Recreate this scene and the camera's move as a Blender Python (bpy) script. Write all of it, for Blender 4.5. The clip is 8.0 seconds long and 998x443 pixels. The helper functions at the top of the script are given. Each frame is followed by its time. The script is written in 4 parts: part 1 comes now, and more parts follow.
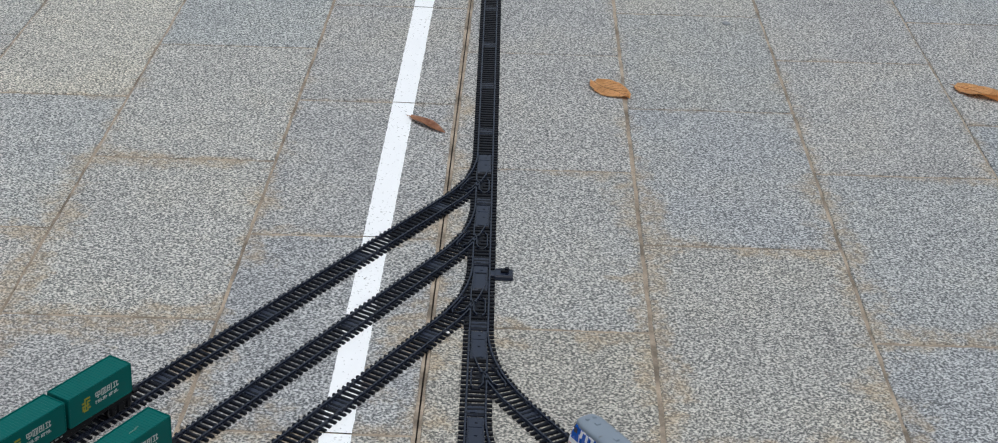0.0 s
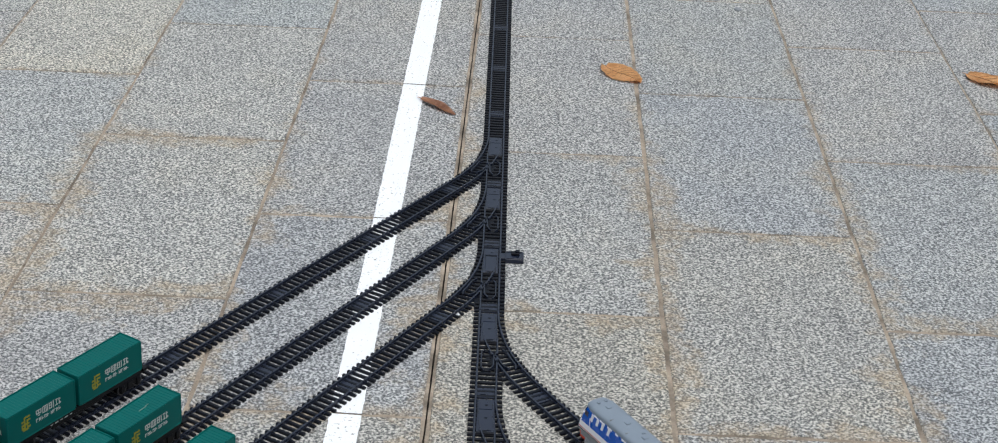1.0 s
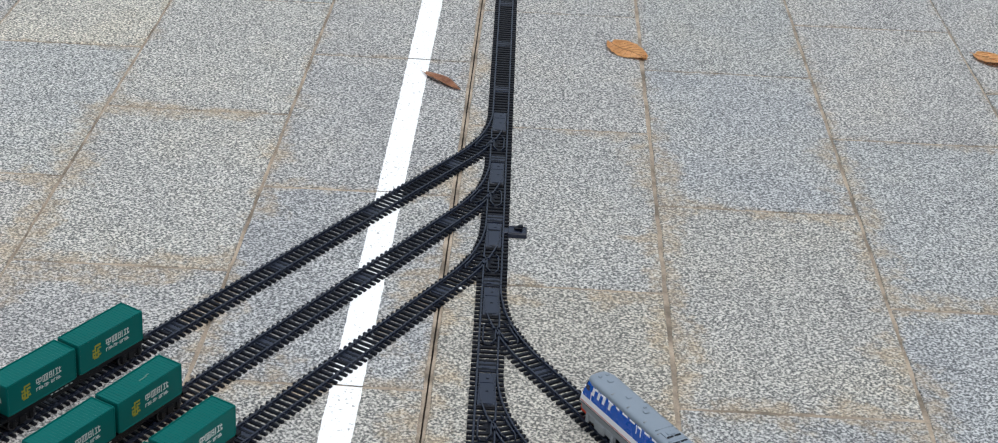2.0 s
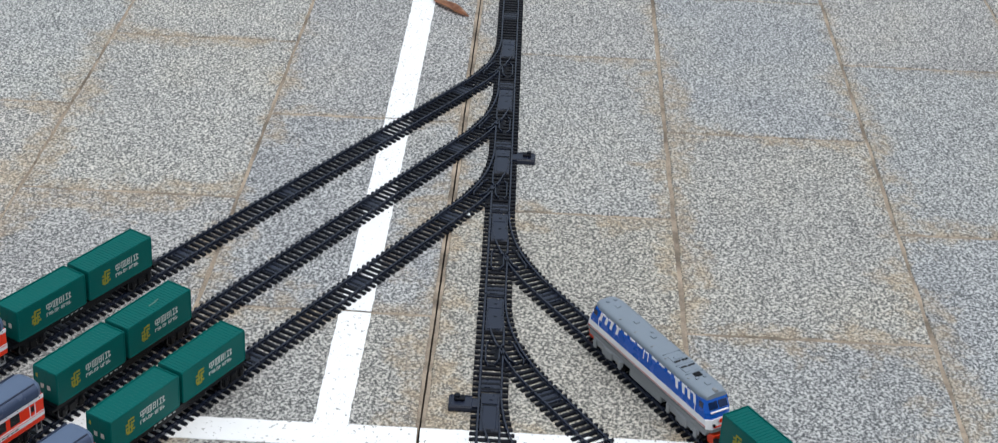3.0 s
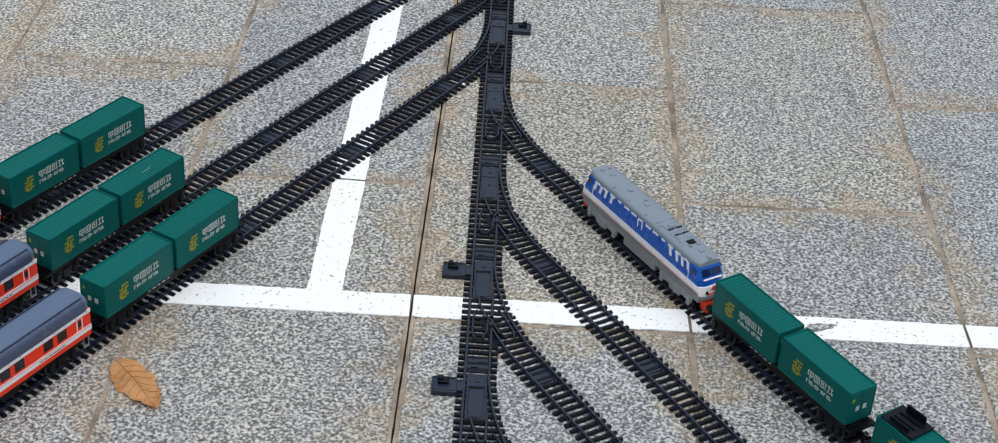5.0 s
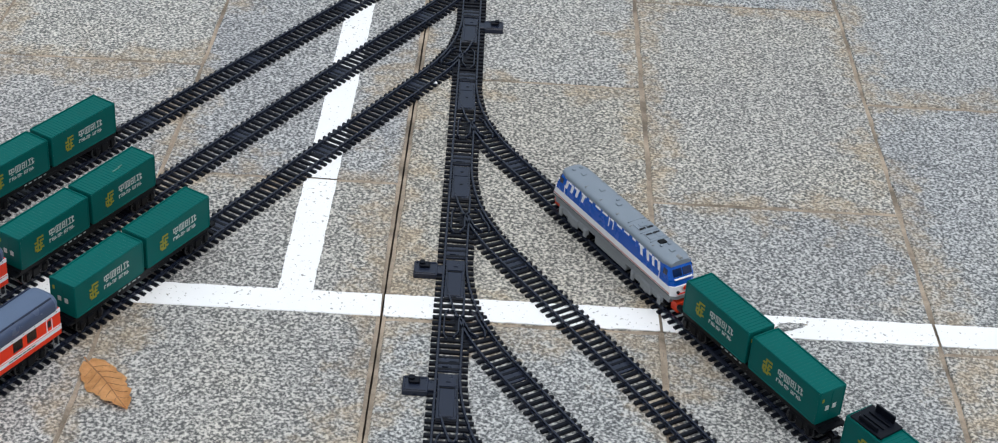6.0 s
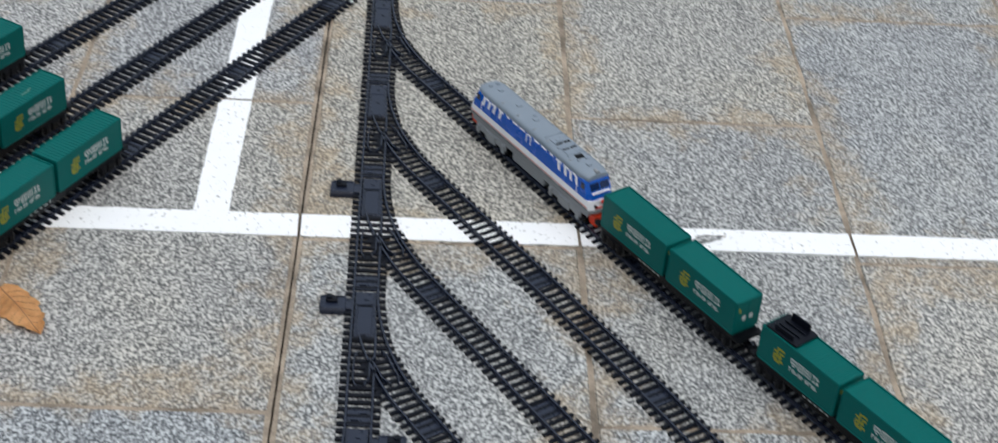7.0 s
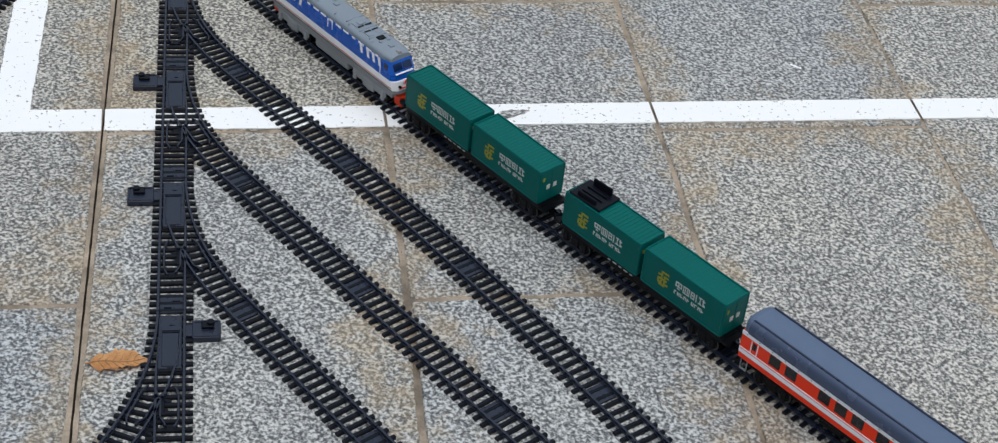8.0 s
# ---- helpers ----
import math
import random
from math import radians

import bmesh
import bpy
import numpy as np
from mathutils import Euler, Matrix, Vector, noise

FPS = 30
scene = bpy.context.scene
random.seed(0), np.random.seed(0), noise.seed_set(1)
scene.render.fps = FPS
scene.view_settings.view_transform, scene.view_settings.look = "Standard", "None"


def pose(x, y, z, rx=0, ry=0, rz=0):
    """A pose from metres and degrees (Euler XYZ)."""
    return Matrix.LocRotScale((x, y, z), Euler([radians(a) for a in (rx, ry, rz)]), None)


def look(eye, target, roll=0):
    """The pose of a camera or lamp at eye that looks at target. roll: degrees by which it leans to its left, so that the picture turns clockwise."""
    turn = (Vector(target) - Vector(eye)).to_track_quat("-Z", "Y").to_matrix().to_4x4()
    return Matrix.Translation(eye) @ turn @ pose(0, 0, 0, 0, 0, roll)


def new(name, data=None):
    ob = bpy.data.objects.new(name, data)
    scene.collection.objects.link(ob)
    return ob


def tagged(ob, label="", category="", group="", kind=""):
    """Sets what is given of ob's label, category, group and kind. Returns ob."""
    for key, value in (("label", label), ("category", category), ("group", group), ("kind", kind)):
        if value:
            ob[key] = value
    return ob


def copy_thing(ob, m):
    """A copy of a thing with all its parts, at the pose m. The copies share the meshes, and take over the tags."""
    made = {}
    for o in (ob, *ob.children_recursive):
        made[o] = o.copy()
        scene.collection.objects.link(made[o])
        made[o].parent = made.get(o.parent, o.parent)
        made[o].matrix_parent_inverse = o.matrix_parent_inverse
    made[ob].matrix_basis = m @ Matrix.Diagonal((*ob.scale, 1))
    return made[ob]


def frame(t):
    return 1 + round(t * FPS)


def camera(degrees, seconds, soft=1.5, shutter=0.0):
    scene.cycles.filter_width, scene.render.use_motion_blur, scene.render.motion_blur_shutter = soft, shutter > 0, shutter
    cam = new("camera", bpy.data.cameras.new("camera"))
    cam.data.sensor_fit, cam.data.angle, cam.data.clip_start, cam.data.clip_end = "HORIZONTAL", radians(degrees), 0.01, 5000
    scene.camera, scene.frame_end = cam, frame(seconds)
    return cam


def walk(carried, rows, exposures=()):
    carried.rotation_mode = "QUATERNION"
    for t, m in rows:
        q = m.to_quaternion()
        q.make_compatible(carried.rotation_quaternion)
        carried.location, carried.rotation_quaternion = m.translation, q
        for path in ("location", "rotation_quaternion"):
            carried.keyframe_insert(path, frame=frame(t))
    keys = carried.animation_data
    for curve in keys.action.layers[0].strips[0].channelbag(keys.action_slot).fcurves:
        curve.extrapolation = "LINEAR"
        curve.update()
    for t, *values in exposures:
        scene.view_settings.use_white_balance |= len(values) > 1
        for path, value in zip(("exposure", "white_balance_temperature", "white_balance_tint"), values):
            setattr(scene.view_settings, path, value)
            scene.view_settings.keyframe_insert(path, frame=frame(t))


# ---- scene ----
cam = camera(32.0, 8.0, soft=1.05, shutter=0.22)
PATH = [
    (0, (0.09, -1.504, 1.157), (0.086, 0.289, 0.271), 2.8),
    (0.5, (0.086, -1.502, 1.155), (0.082, 0.288, 0.264), 3.1),
    (1, (0.077, -1.5, 1.148), (0.072, 0.286, 0.248), 3.5),
    (1.5, (0.078, -1.5, 1.143), (0.071, 0.28, 0.231), 3.8),
    (2.8, (0.086, -1.495, 1.124), (0.07, 0.26, 0.166), 3.8),
    (3, (0.086, -1.502, 1.129), (0.068, 0.237, 0.141), 3.7),
    (3.5, (0.086, -1.503, 1.116), (0.064, 0.207, 0.079), 3.8),
    (4, (0.088, -1.506, 1.111), (0.068, 0.187, 0.047), 3.8),
    (4.5, (0.091, -1.507, 1.108), (0.074, 0.17, 0.017), 3.8),
    (6, (0.097, -1.504, 1.115), (0.118, 0.164, 0.011), 4.6),
    (6.5, (0.101, -1.504, 1.112), (0.137, 0.164, 0.009), 4.7),
    (6.9, (0.113, -1.5, 1.1), (0.191, 0.141, -0.041), 5.1),
    (7, (0.116, -1.503, 1.102), (0.218, 0.118, -0.065), 5.2),
    (7.5, (0.144, -1.525, 1.098), (0.37, 0.044, -0.123), 6.1),
    (8, (0.143, -1.54, 1.096), (0.436, 0.003, -0.142), 6.4),
]
walk(cam, [(t, look(eye, target, roll)) for t, eye, target, roll in PATH], [(0.0, 0.11), (1.0, 0.30), (1.5, 0.38), (3.0, 0.34), (3.5, 0.30), (4.5, 0.28), (6.5, 0.28), (7.4, 0.22), (8.0, 0.15)])


# ---- light ----
SUN_UP, SUN_AROUND = 72.0, 150.0
world = bpy.data.worlds.new("overcast_sky")
scene.world = world
world.use_nodes = True
sky = world.node_tree.nodes.new("ShaderNodeTexSky")
sky.sky_type, sky.sun_disc = "NISHITA", False
sky.sun_elevation, sky.sun_rotation = radians(SUN_UP), radians(SUN_AROUND)
sky.air_density, sky.dust_density, sky.ozone_density = 1.0, 4.0, 1.0
haze = world.node_tree.nodes.new("ShaderNodeMixRGB")
haze.inputs[0].default_value = 0.62
haze.inputs[2].default_value = (5.75, 6.5, 6.95, 1)
world.node_tree.links.new(sky.outputs[0], haze.inputs[1])
# an overcast dome is three times as bright overhead as at the horizon
dome = world.node_tree.nodes.new("ShaderNodeTexCoord")
height = world.node_tree.nodes.new("ShaderNodeSeparateXYZ")
gain = world.node_tree.nodes.new("ShaderNodeMapRange")
gain.inputs["To Min"].default_value, gain.inputs["To Max"].default_value = 0.20, 1.30
grade = world.node_tree.nodes.new("ShaderNodeMixRGB")
grade.blend_type = "MULTIPLY"
grade.inputs[0].default_value = 1.0
for a, b in ((dome.outputs["Generated"], height.inputs[0]), (height.outputs[2], gain.inputs["Value"]), (haze.outputs[0], grade.inputs[1]), (gain.outputs[0], grade.inputs[2]), (grade.outputs[0], world.node_tree.nodes["Background"].inputs[0])):
    world.node_tree.links.new(a, b)
world.node_tree.nodes["Background"].inputs[1].default_value = 0.140
sun = new("sun", bpy.data.lights.new("sun", "SUN"))
sun.data.energy, sun.data.angle, sun.data.color = 0.5, radians(40), (1.0, 0.98, 0.95)
sun.matrix_basis = pose(0, 0, 4, 90 - SUN_UP, 0, -SUN_AROUND + 180)


# ---- materials ----
def link(m, a, b):
    m.node_tree.links.new(a, b)


def node(m, kind, **values):
    n = m.node_tree.nodes.new("ShaderNode" + kind)
    for key, value in values.items():
        n.inputs[key.replace("_", " ")].default_value = value
    return n


def math_node(m, operation, a, b=0.0, clamp=False):
    n = m.node_tree.nodes.new("ShaderNodeMath")
    n.operation, n.use_clamp = operation, clamp
    for i, v in ((0, a), (1, b)):
        if isinstance(v, (int, float)):
            n.inputs[i].default_value = v
        else:
            link(m, v, n.inputs[i])
    return n.outputs[0]


def ramp(m, value, stops):
    n = m.node_tree.nodes.new("ShaderNodeValToRGB")
    els = n.color_ramp.elements
    while len(els) < len(stops):
        els.new(0.5)
    for e, (at, c) in zip(els, stops):
        e.position, e.color = at, (*((c,) * 3 if isinstance(c, float) else c), 1)
    link(m, value, n.inputs[0])
    return n.outputs[0]


def mix(m, factor, a, b, blend="MIX"):
    n = m.node_tree.nodes.new("ShaderNodeMixRGB")
    n.blend_type = blend
    for i, v in ((0, factor), (1, a), (2, b)):
        if isinstance(v, (int, float)):
            n.inputs[i].default_value = v
        elif isinstance(v, tuple):
            n.inputs[i].default_value = (*v, 1)
        else:
            link(m, v, n.inputs[i])
    return n.outputs[0]


def noise_of(m, scale, detail=2.0, rough=0.5, vector=None):
    n = node(m, "TexNoise", Scale=scale, Detail=detail, Roughness=rough)
    if vector is not None:
        link(m, vector, n.inputs["Vector"])
    return n.outputs["Fac"]


def fresh(name):
    m = bpy.data.materials.new(name)
    m.use_nodes = True
    return m, m.node_tree.nodes["Principled BSDF"]


def bump(m, shader, height, strength, distance):
    n = node(m, "Bump", Strength=strength, Distance=distance)
    link(m, height, n.inputs["Height"])
    link(m, n.outputs[0], shader.inputs["Normal"])


def plastic(name, color, rough=0.42, vary=0.12, grain=900.0, relief=0.15, dust=0.0, metal=0.0, shine=0.4):
    """Moulded or painted toy plastic: slight mottling, fine grain, a little dust."""
    m, p = fresh(name)
    at = node(m, "TexCoord").outputs["Object"]
    broad, fine = noise_of(m, 55.0, 3.0, 0.6, at), noise_of(m, grain, 2.0, 0.6, at)
    dark, light = tuple(c * (1 - vary) for c in color), tuple(min(1, c * (1 + vary)) for c in color)
    c = mix(m, broad, dark, light)
    if dust:
        specks = math_node(m, "MULTIPLY", ramp(m, noise_of(m, 160.0, 5.0, 0.75, at), [(0.5, 0.0), (0.75, 1.0)]), dust)
        c = mix(m, specks, c, (0.3, 0.28, 0.25))
    link(m, c, p.inputs["Base Color"])
    link(m, ramp(m, broad, [(0.3, rough * 0.8), (0.7, min(1.0, rough * 1.25))]), p.inputs["Roughness"])
    p.inputs["Metallic"].default_value = metal
    p.inputs["Specular IOR Level"].default_value = shine
    bump(m, p, fine, relief, 0.0004)
    return m


def granite():
    """Flamed grey granite: crystals of a few millimetres, tan silt beside the joints."""
    m, p = fresh("flamed_granite")
    place = node(m, "NewGeometry").outputs["Position"]
    coords = node(m, "TexCoord")
    own = m.node_tree.nodes.new("ShaderNodeObjectInfo")
    chance = own.outputs["Random"]
    shifted = m.node_tree.nodes.new("ShaderNodeVectorMath")
    shifted.operation = "ADD"
    link(m, place, shifted.inputs[0])
    link(m, math_node(m, "MULTIPLY", chance, 7.0), shifted.inputs[1])
    tilted = node(m, "Mapping", Rotation=(radians(37), radians(29), radians(17)))
    link(m, shifted.outputs[0], tilted.inputs["Vector"])
    at = tilted.outputs[0]
    grains = noise_of(m, 290.0, 1.8, 0.5, at)
    flecks = noise_of(m, 500.0, 1.5, 0.5, at)
    crystal = node(m, "TexVoronoi", Scale=300.0)
    link(m, at, crystal.inputs["Vector"])
    c = ramp(m, grains, [(0.36, (0.078, 0.081, 0.085)), (0.46, (0.188, 0.189, 0.190)), (0.53, (0.350, 0.349, 0.341)), (0.64, (0.62, 0.61, 0.595))])
    c = mix(m, ramp(m, flecks, [(0.57, 0.0), (0.68, 0.5)]), c, (0.62, 0.61, 0.60))
    c = mix(m, ramp(m, flecks, [(0.32, 0.5), (0.43, 0.0)]), c, (0.085, 0.09, 0.095))
    c = mix(m, 0.30, c, ramp(m, crystal.outputs["Distance"], [(0.1, 0.35), (0.7, 0.65)]), "SOFT_LIGHT")
    tone = ramp(m, chance, [(0.0, (0.90, 0.94, 0.97)), (0.35, (0.95, 0.96, 0.97)), (0.65, (1.0, 0.985, 0.96)), (1.0, (1.05, 1.03, 0.98))])
    c = mix(m, 1.0, mix(m, 1.0, c, tone, "MULTIPLY"), own.outputs["Color"], "MULTIPLY")
    cloud = noise_of(m, 5.0, 4.0, 0.6, at)
    c = mix(m, 0.55, c, ramp(m, cloud, [(0.3, (0.80, 0.80, 0.82)), (0.5, (1.0, 1.0, 1.0)), (0.7, (1.10, 1.06, 0.98))]), "MULTIPLY")
    # silt that has washed out of the joints over the stone's rim
    split = m.node_tree.nodes.new("ShaderNodeSeparateXYZ")
    link(m, coords.outputs["Generated"], split.inputs[0])
    def rim(value, size):
        away = math_node(m, "SUBTRACT", 0.5, math_node(m, "ABSOLUTE", math_node(m, "SUBTRACT", value, 0.5)))
        return math_node(m, "MULTIPLY", away, size)
    near = math_node(m, "MINIMUM", rim(split.outputs[0], 0.29), rim(split.outputs[1], 0.52))
    reach = math_node(m, "MULTIPLY", ramp(m, noise_of(m, 7.0, 5.0, 0.7, at), [(0.40, 0.0), (0.70, 1.0)]), 0.105)
    # the silt has gathered on the lower side of the pavement's fall
    where = m.node_tree.nodes.new("ShaderNodeSeparateXYZ")
    link(m, place, where.inputs[0])
    fall = m.node_tree.nodes.new("ShaderNodeMapRange")
    for key, value in (("From Min", 0.5), ("From Max", 1.5), ("To Min", 1.0), ("To Max", 0.25)):
        fall.inputs[key].default_value = value
    link(m, where.outputs[1], fall.inputs["Value"])
    reach = math_node(m, "MULTIPLY", math_node(m, "ADD", reach, 0.006), fall.outputs[0])
    silt = math_node(m, "DIVIDE", math_node(m, "SUBTRACT", reach, near), 0.03, True)
    patchy = ramp(m, noise_of(m, 45.0, 4.0, 0.7, at), [(0.36, 0.12), (0.60, 1.0)])
    silt = math_node(m, "MULTIPLY", silt, patchy)
    c = mix(m, silt, c, (1.0, 0.90, 0.77), "MULTIPLY")
    c = mix(m, math_node(m, "MULTIPLY", silt, 0.36), c, (0.36, 0.28, 0.195))
    link(m, c, p.inputs["Base Color"])
    p.inputs["Roughness"].default_value = 0.72
    p.inputs["Specular IOR Level"].default_value = 0.35
    bump(m, p, mix(m, 0.5, grains, flecks), 0.55, 0.0018)
    return m


def earth(name, dark, light, scale=60.0):
    m, p = fresh(name)
    place = node(m, "NewGeometry").outputs["Position"]
    fine, broad = noise_of(m, scale * 5, 4.0, 0.7, place), noise_of(m, scale * 0.25, 3.0, 0.6, place)
    c = mix(m, fine, dark, light)
    c = mix(m, 0.85, c, ramp(m, broad, [(0.36, 0.30), (0.50, 0.75), (0.64, 1.1)]), "MULTIPLY")
    link(m, c, p.inputs["Base Color"])
    p.inputs["Roughness"].default_value = 0.95
    bump(m, p, fine, 0.6, 0.001)
    return m


def road_paint():
    m, p = fresh("worn_white_paint")
    place = node(m, "NewGeometry").outputs["Position"]
    fine, chips, broad = noise_of(m, 240.0, 3.0, 0.6, place), noise_of(m, 210.0, 3.0, 0.6, place), noise_of(m, 16.0, 4.0, 0.65, place)
    c = mix(m, broad, (0.86, 0.86, 0.86), (0.94, 0.94, 0.94))
    worn = math_node(m, "ADD", chips, math_node(m, "MULTIPLY", broad, 0.26))
    c = mix(m, ramp(m, worn, [(0.775, 0.0), (0.80, 0.9)]), c, mix(m, fine, (0.12, 0.11, 0.10), (0.40, 0.38, 0.35)))
    link(m, c, p.inputs["Base Color"])
    p.inputs["Roughness"].default_value = 0.6
    bump(m, p, mix(m, 0.5, fine, chips), 0.5, 0.0012)
    return m


def leaf_material(name, dark, light, rough=0.55):
    m, p = fresh(name)
    at = node(m, "TexCoord").outputs["Object"]
    broad, fine = noise_of(m, 70.0, 4.0, 0.65, at), noise_of(m, 500.0, 3.0, 0.6, at)
    c = mix(m, ramp(m, broad, [(0.35, 0.0), (0.65, 1.0)]), dark, light)
    c = mix(m, ramp(m, fine, [(0.62, 0.0), (0.75, 0.7)]), c, tuple(v * 0.35 for v in dark))
    link(m, c, p.inputs["Base Color"])
    p.inputs["Roughness"].default_value = rough
    bump(m, p, fine, 0.3, 0.0006)
    return m


GRANITE = granite()


def far_paving():
    """The same paving farther off, too far to tell the stones apart."""
    m, p = fresh("far_granite_paving")
    place = node(m, "NewGeometry").outputs["Position"]
    b = node(m, "TexBrick", Scale=1.0, Color1=(0.27, 0.27, 0.265, 1), Color2=(0.33, 0.325, 0.31, 1), Mortar=(0.17, 0.13, 0.09, 1))
    b.inputs["Brick Width"].default_value, b.inputs["Row Height"].default_value, b.inputs["Mortar Size"].default_value = 0.53, 0.295, 0.004
    turned = node(m, "Mapping", Rotation=(0, 0, radians(90)))
    link(m, place, turned.inputs["Vector"])
    link(m, turned.outputs[0], b.inputs["Vector"])
    c = mix(m, 0.5, b.outputs["Color"], ramp(m, noise_of(m, 250.0, 3.0, 0.6, place), [(0.35, 0.4), (0.65, 1.6)]), "MULTIPLY")
    link(m, c, p.inputs["Base Color"])
    p.inputs["Roughness"].default_value = 0.8
    return m


FAR_PAVING = far_paving()
MORTAR = earth("tan_joint_silt", (0.21, 0.160, 0.115), (0.56, 0.46, 0.355))
DIRT = earth("dark_joint_dirt", (0.03, 0.024, 0.018), (0.12, 0.095, 0.07))
PAINT = road_paint()
TRACK = plastic("black_track_plastic", (0.0036, 0.0048, 0.0092), 0.36, 0.25, 700.0, 0.2, 0.008, shine=0.15)
RAIL = plastic("rail_plastic", (0.0100, 0.0140, 0.0280), 0.26, 0.2, 900.0, 0.12, 0.008, shine=0.44)
PLATE = plastic("switch_plate_plastic", (0.0130, 0.0180, 0.0350), 0.30, 0.2, 900.0, 0.12, 0.012, shine=0.38)
GREEN = plastic("container_green", (0.0001, 0.102, 0.092), 0.36, 0.10, 1200.0, 0.10, 0.004, shine=0.10)
WHITE = plastic("white_print", (0.50, 0.54, 0.52), 0.5, 0.08)
YELLOW = plastic("yellow_print", (0.25, 0.25, 0.020), 0.5, 0.12)
SCUFF = plastic("rubbed_green_edge", (0.10, 0.22, 0.18), 0.5, 0.3)
CHASSIS = plastic("black_chassis", (0.0018, 0.0021, 0.0036), 0.36, 0.2, 900.0, 0.15, 0.006, shine=0.16)
STEEL = plastic("wheel_rim_metal", (0.075, 0.078, 0.082), 0.38, 0.2, 900.0, 0.05, 0.0, 0.8)
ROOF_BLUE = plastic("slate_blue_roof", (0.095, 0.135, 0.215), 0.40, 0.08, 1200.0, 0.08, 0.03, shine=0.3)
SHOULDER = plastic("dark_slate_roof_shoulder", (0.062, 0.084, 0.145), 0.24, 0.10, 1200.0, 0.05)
NAVY = plastic("navy_roof_edge", (0.014, 0.022, 0.052), 0.30, 0.12, 1200.0, 0.05)
COACH_RED = plastic("coach_red", (0.90, 0.034, 0.003), 0.36, 0.08, 1200.0, 0.06)
COACH_WHITE = plastic("coach_white", (0.82, 0.83, 0.87), 0.36, 0.06, 1200.0, 0.06, 0.05)
DARK_GLASS = plastic("dark_window", (0.012, 0.013, 0.018), 0.12, 0.2, 400.0, 0.02)
LOCO_BLUE = plastic("locomotive_blue", (0.001, 0.088, 0.46), 0.26, 0.10, 1200.0, 0.06)
CAB_GLASS = plastic("tinted_cab_glass", (0.006, 0.018, 0.070), 0.10, 0.2, 400.0, 0.02, shine=0.6)
LOCO_WHITE = plastic("locomotive_white", (0.84, 0.84, 0.86), 0.32, 0.08, 1200.0, 0.06, 0.06)
LOCO_GREY = plastic("locomotive_grey_roof", (0.205, 0.245, 0.290), 0.42, 0.10, 1200.0, 0.10, 0.04)
UNDER_GREY = plastic("locomotive_underframe_grey", (0.235, 0.245, 0.255), 0.5, 0.2, 900.0, 0.15, 0.06)
LOCO_RED = plastic("orange_red_plough", (0.74, 0.050, 0.014), 0.35, 0.08)
LINING = plastic("rust_red_lining", (0.42, 0.085, 0.055), 0.45, 0.25)
LEAF_TAN = leaf_material("dry_tan_leaf", (0.66, 0.33, 0.12), (0.88, 0.53, 0.24))
LEAF_BROWN = leaf_material("dry_brown_leaf", (0.30, 0.135, 0.08), (0.52, 0.27, 0.17))
VEIN = leaf_material("leaf_vein", (0.34, 0.155, 0.06), (0.48, 0.24, 0.10))


# ---- mesh helpers ----
def box(bm, c, size, chamfer=0.0, turn=None):
    """A box about c; chamfer rounds its edges."""
    made = bmesh.ops.create_cube(bm, size=1.0)["verts"]
    m = Matrix.Translation(c) @ (turn or Matrix()) @ Matrix.Diagonal((*size, 1))
    bmesh.ops.transform(bm, matrix=m, verts=made)
    if chamfer:
        edges = list({e for v in made for e in v.link_edges})
        bmesh.ops.bevel(bm, geom=edges, offset=chamfer, segments=1, affect="EDGES", profile=0.5)


def drum(bm, c, axis, r, depth, segments=16, r2=None):
    turn = {"x": pose(0, 0, 0, 0, 90, 0), "y": pose(0, 0, 0, 90, 0, 0), "z": Matrix()}[axis]
    bmesh.ops.create_cone(bm, cap_ends=True, segments=segments, radius1=r, radius2=r if r2 is None else r2, depth=depth, matrix=Matrix.Translation(c) @ turn)


def prism(bm, outline, x0, x1, closed=True, shrink0=1.0, shrink1=1.0, mid=(0.0, 0.0)):
    """Extrudes an outline of (y, z) along x; the ends may be drawn in towards mid."""
    rings = []
    for x, k in ((x0, shrink0), (x1, shrink1)):
        rings.append([bm.verts.new((x, mid[0] + (y - mid[0]) * k, mid[1] + (z - mid[1]) * k)) for y, z in outline])
    n = len(outline)
    for i in range(n if closed else n - 1):
        bm.faces.new((rings[0][i], rings[0][(i + 1) % n], rings[1][(i + 1) % n], rings[1][i]))
    if closed:
        bm.faces.new(rings[0][::-1])
        bm.faces.new(rings[1])
    bmesh.ops.recalc_face_normals(bm, faces=bm.faces)


def finish(bm, name, material, smooth=False):
    data = bpy.data.meshes.new(name)
    bm.to_mesh(data)
    bm.free()
    data.materials.append(material)
    if smooth:
        data.shade_smooth()
    return data


def part(name, bm, material, parent, label="", at=None, smooth=False):
    """One mesh under a thing or under a part; bm may be a mesh that alike pieces share."""
    data = bm if isinstance(bm, bpy.types.Mesh) else finish(bm, name, material, smooth)
    ob = new(name, data)
    ob.parent = parent
    if at is not None:
        ob.matrix_basis = at
    if label:
        ob["label"] = label
    return ob


def thing(name, m, label, category, group="", kind=""):
    ob = new(name)
    ob.empty_display_size = 0.02
    ob.matrix_basis = m
    return tagged(ob, label, category, group, kind)


def boxes(*rows, chamfer=0.0):
    bm = bmesh.new()
    for c, size in rows:
        box(bm, c, size, chamfer)
    return bm


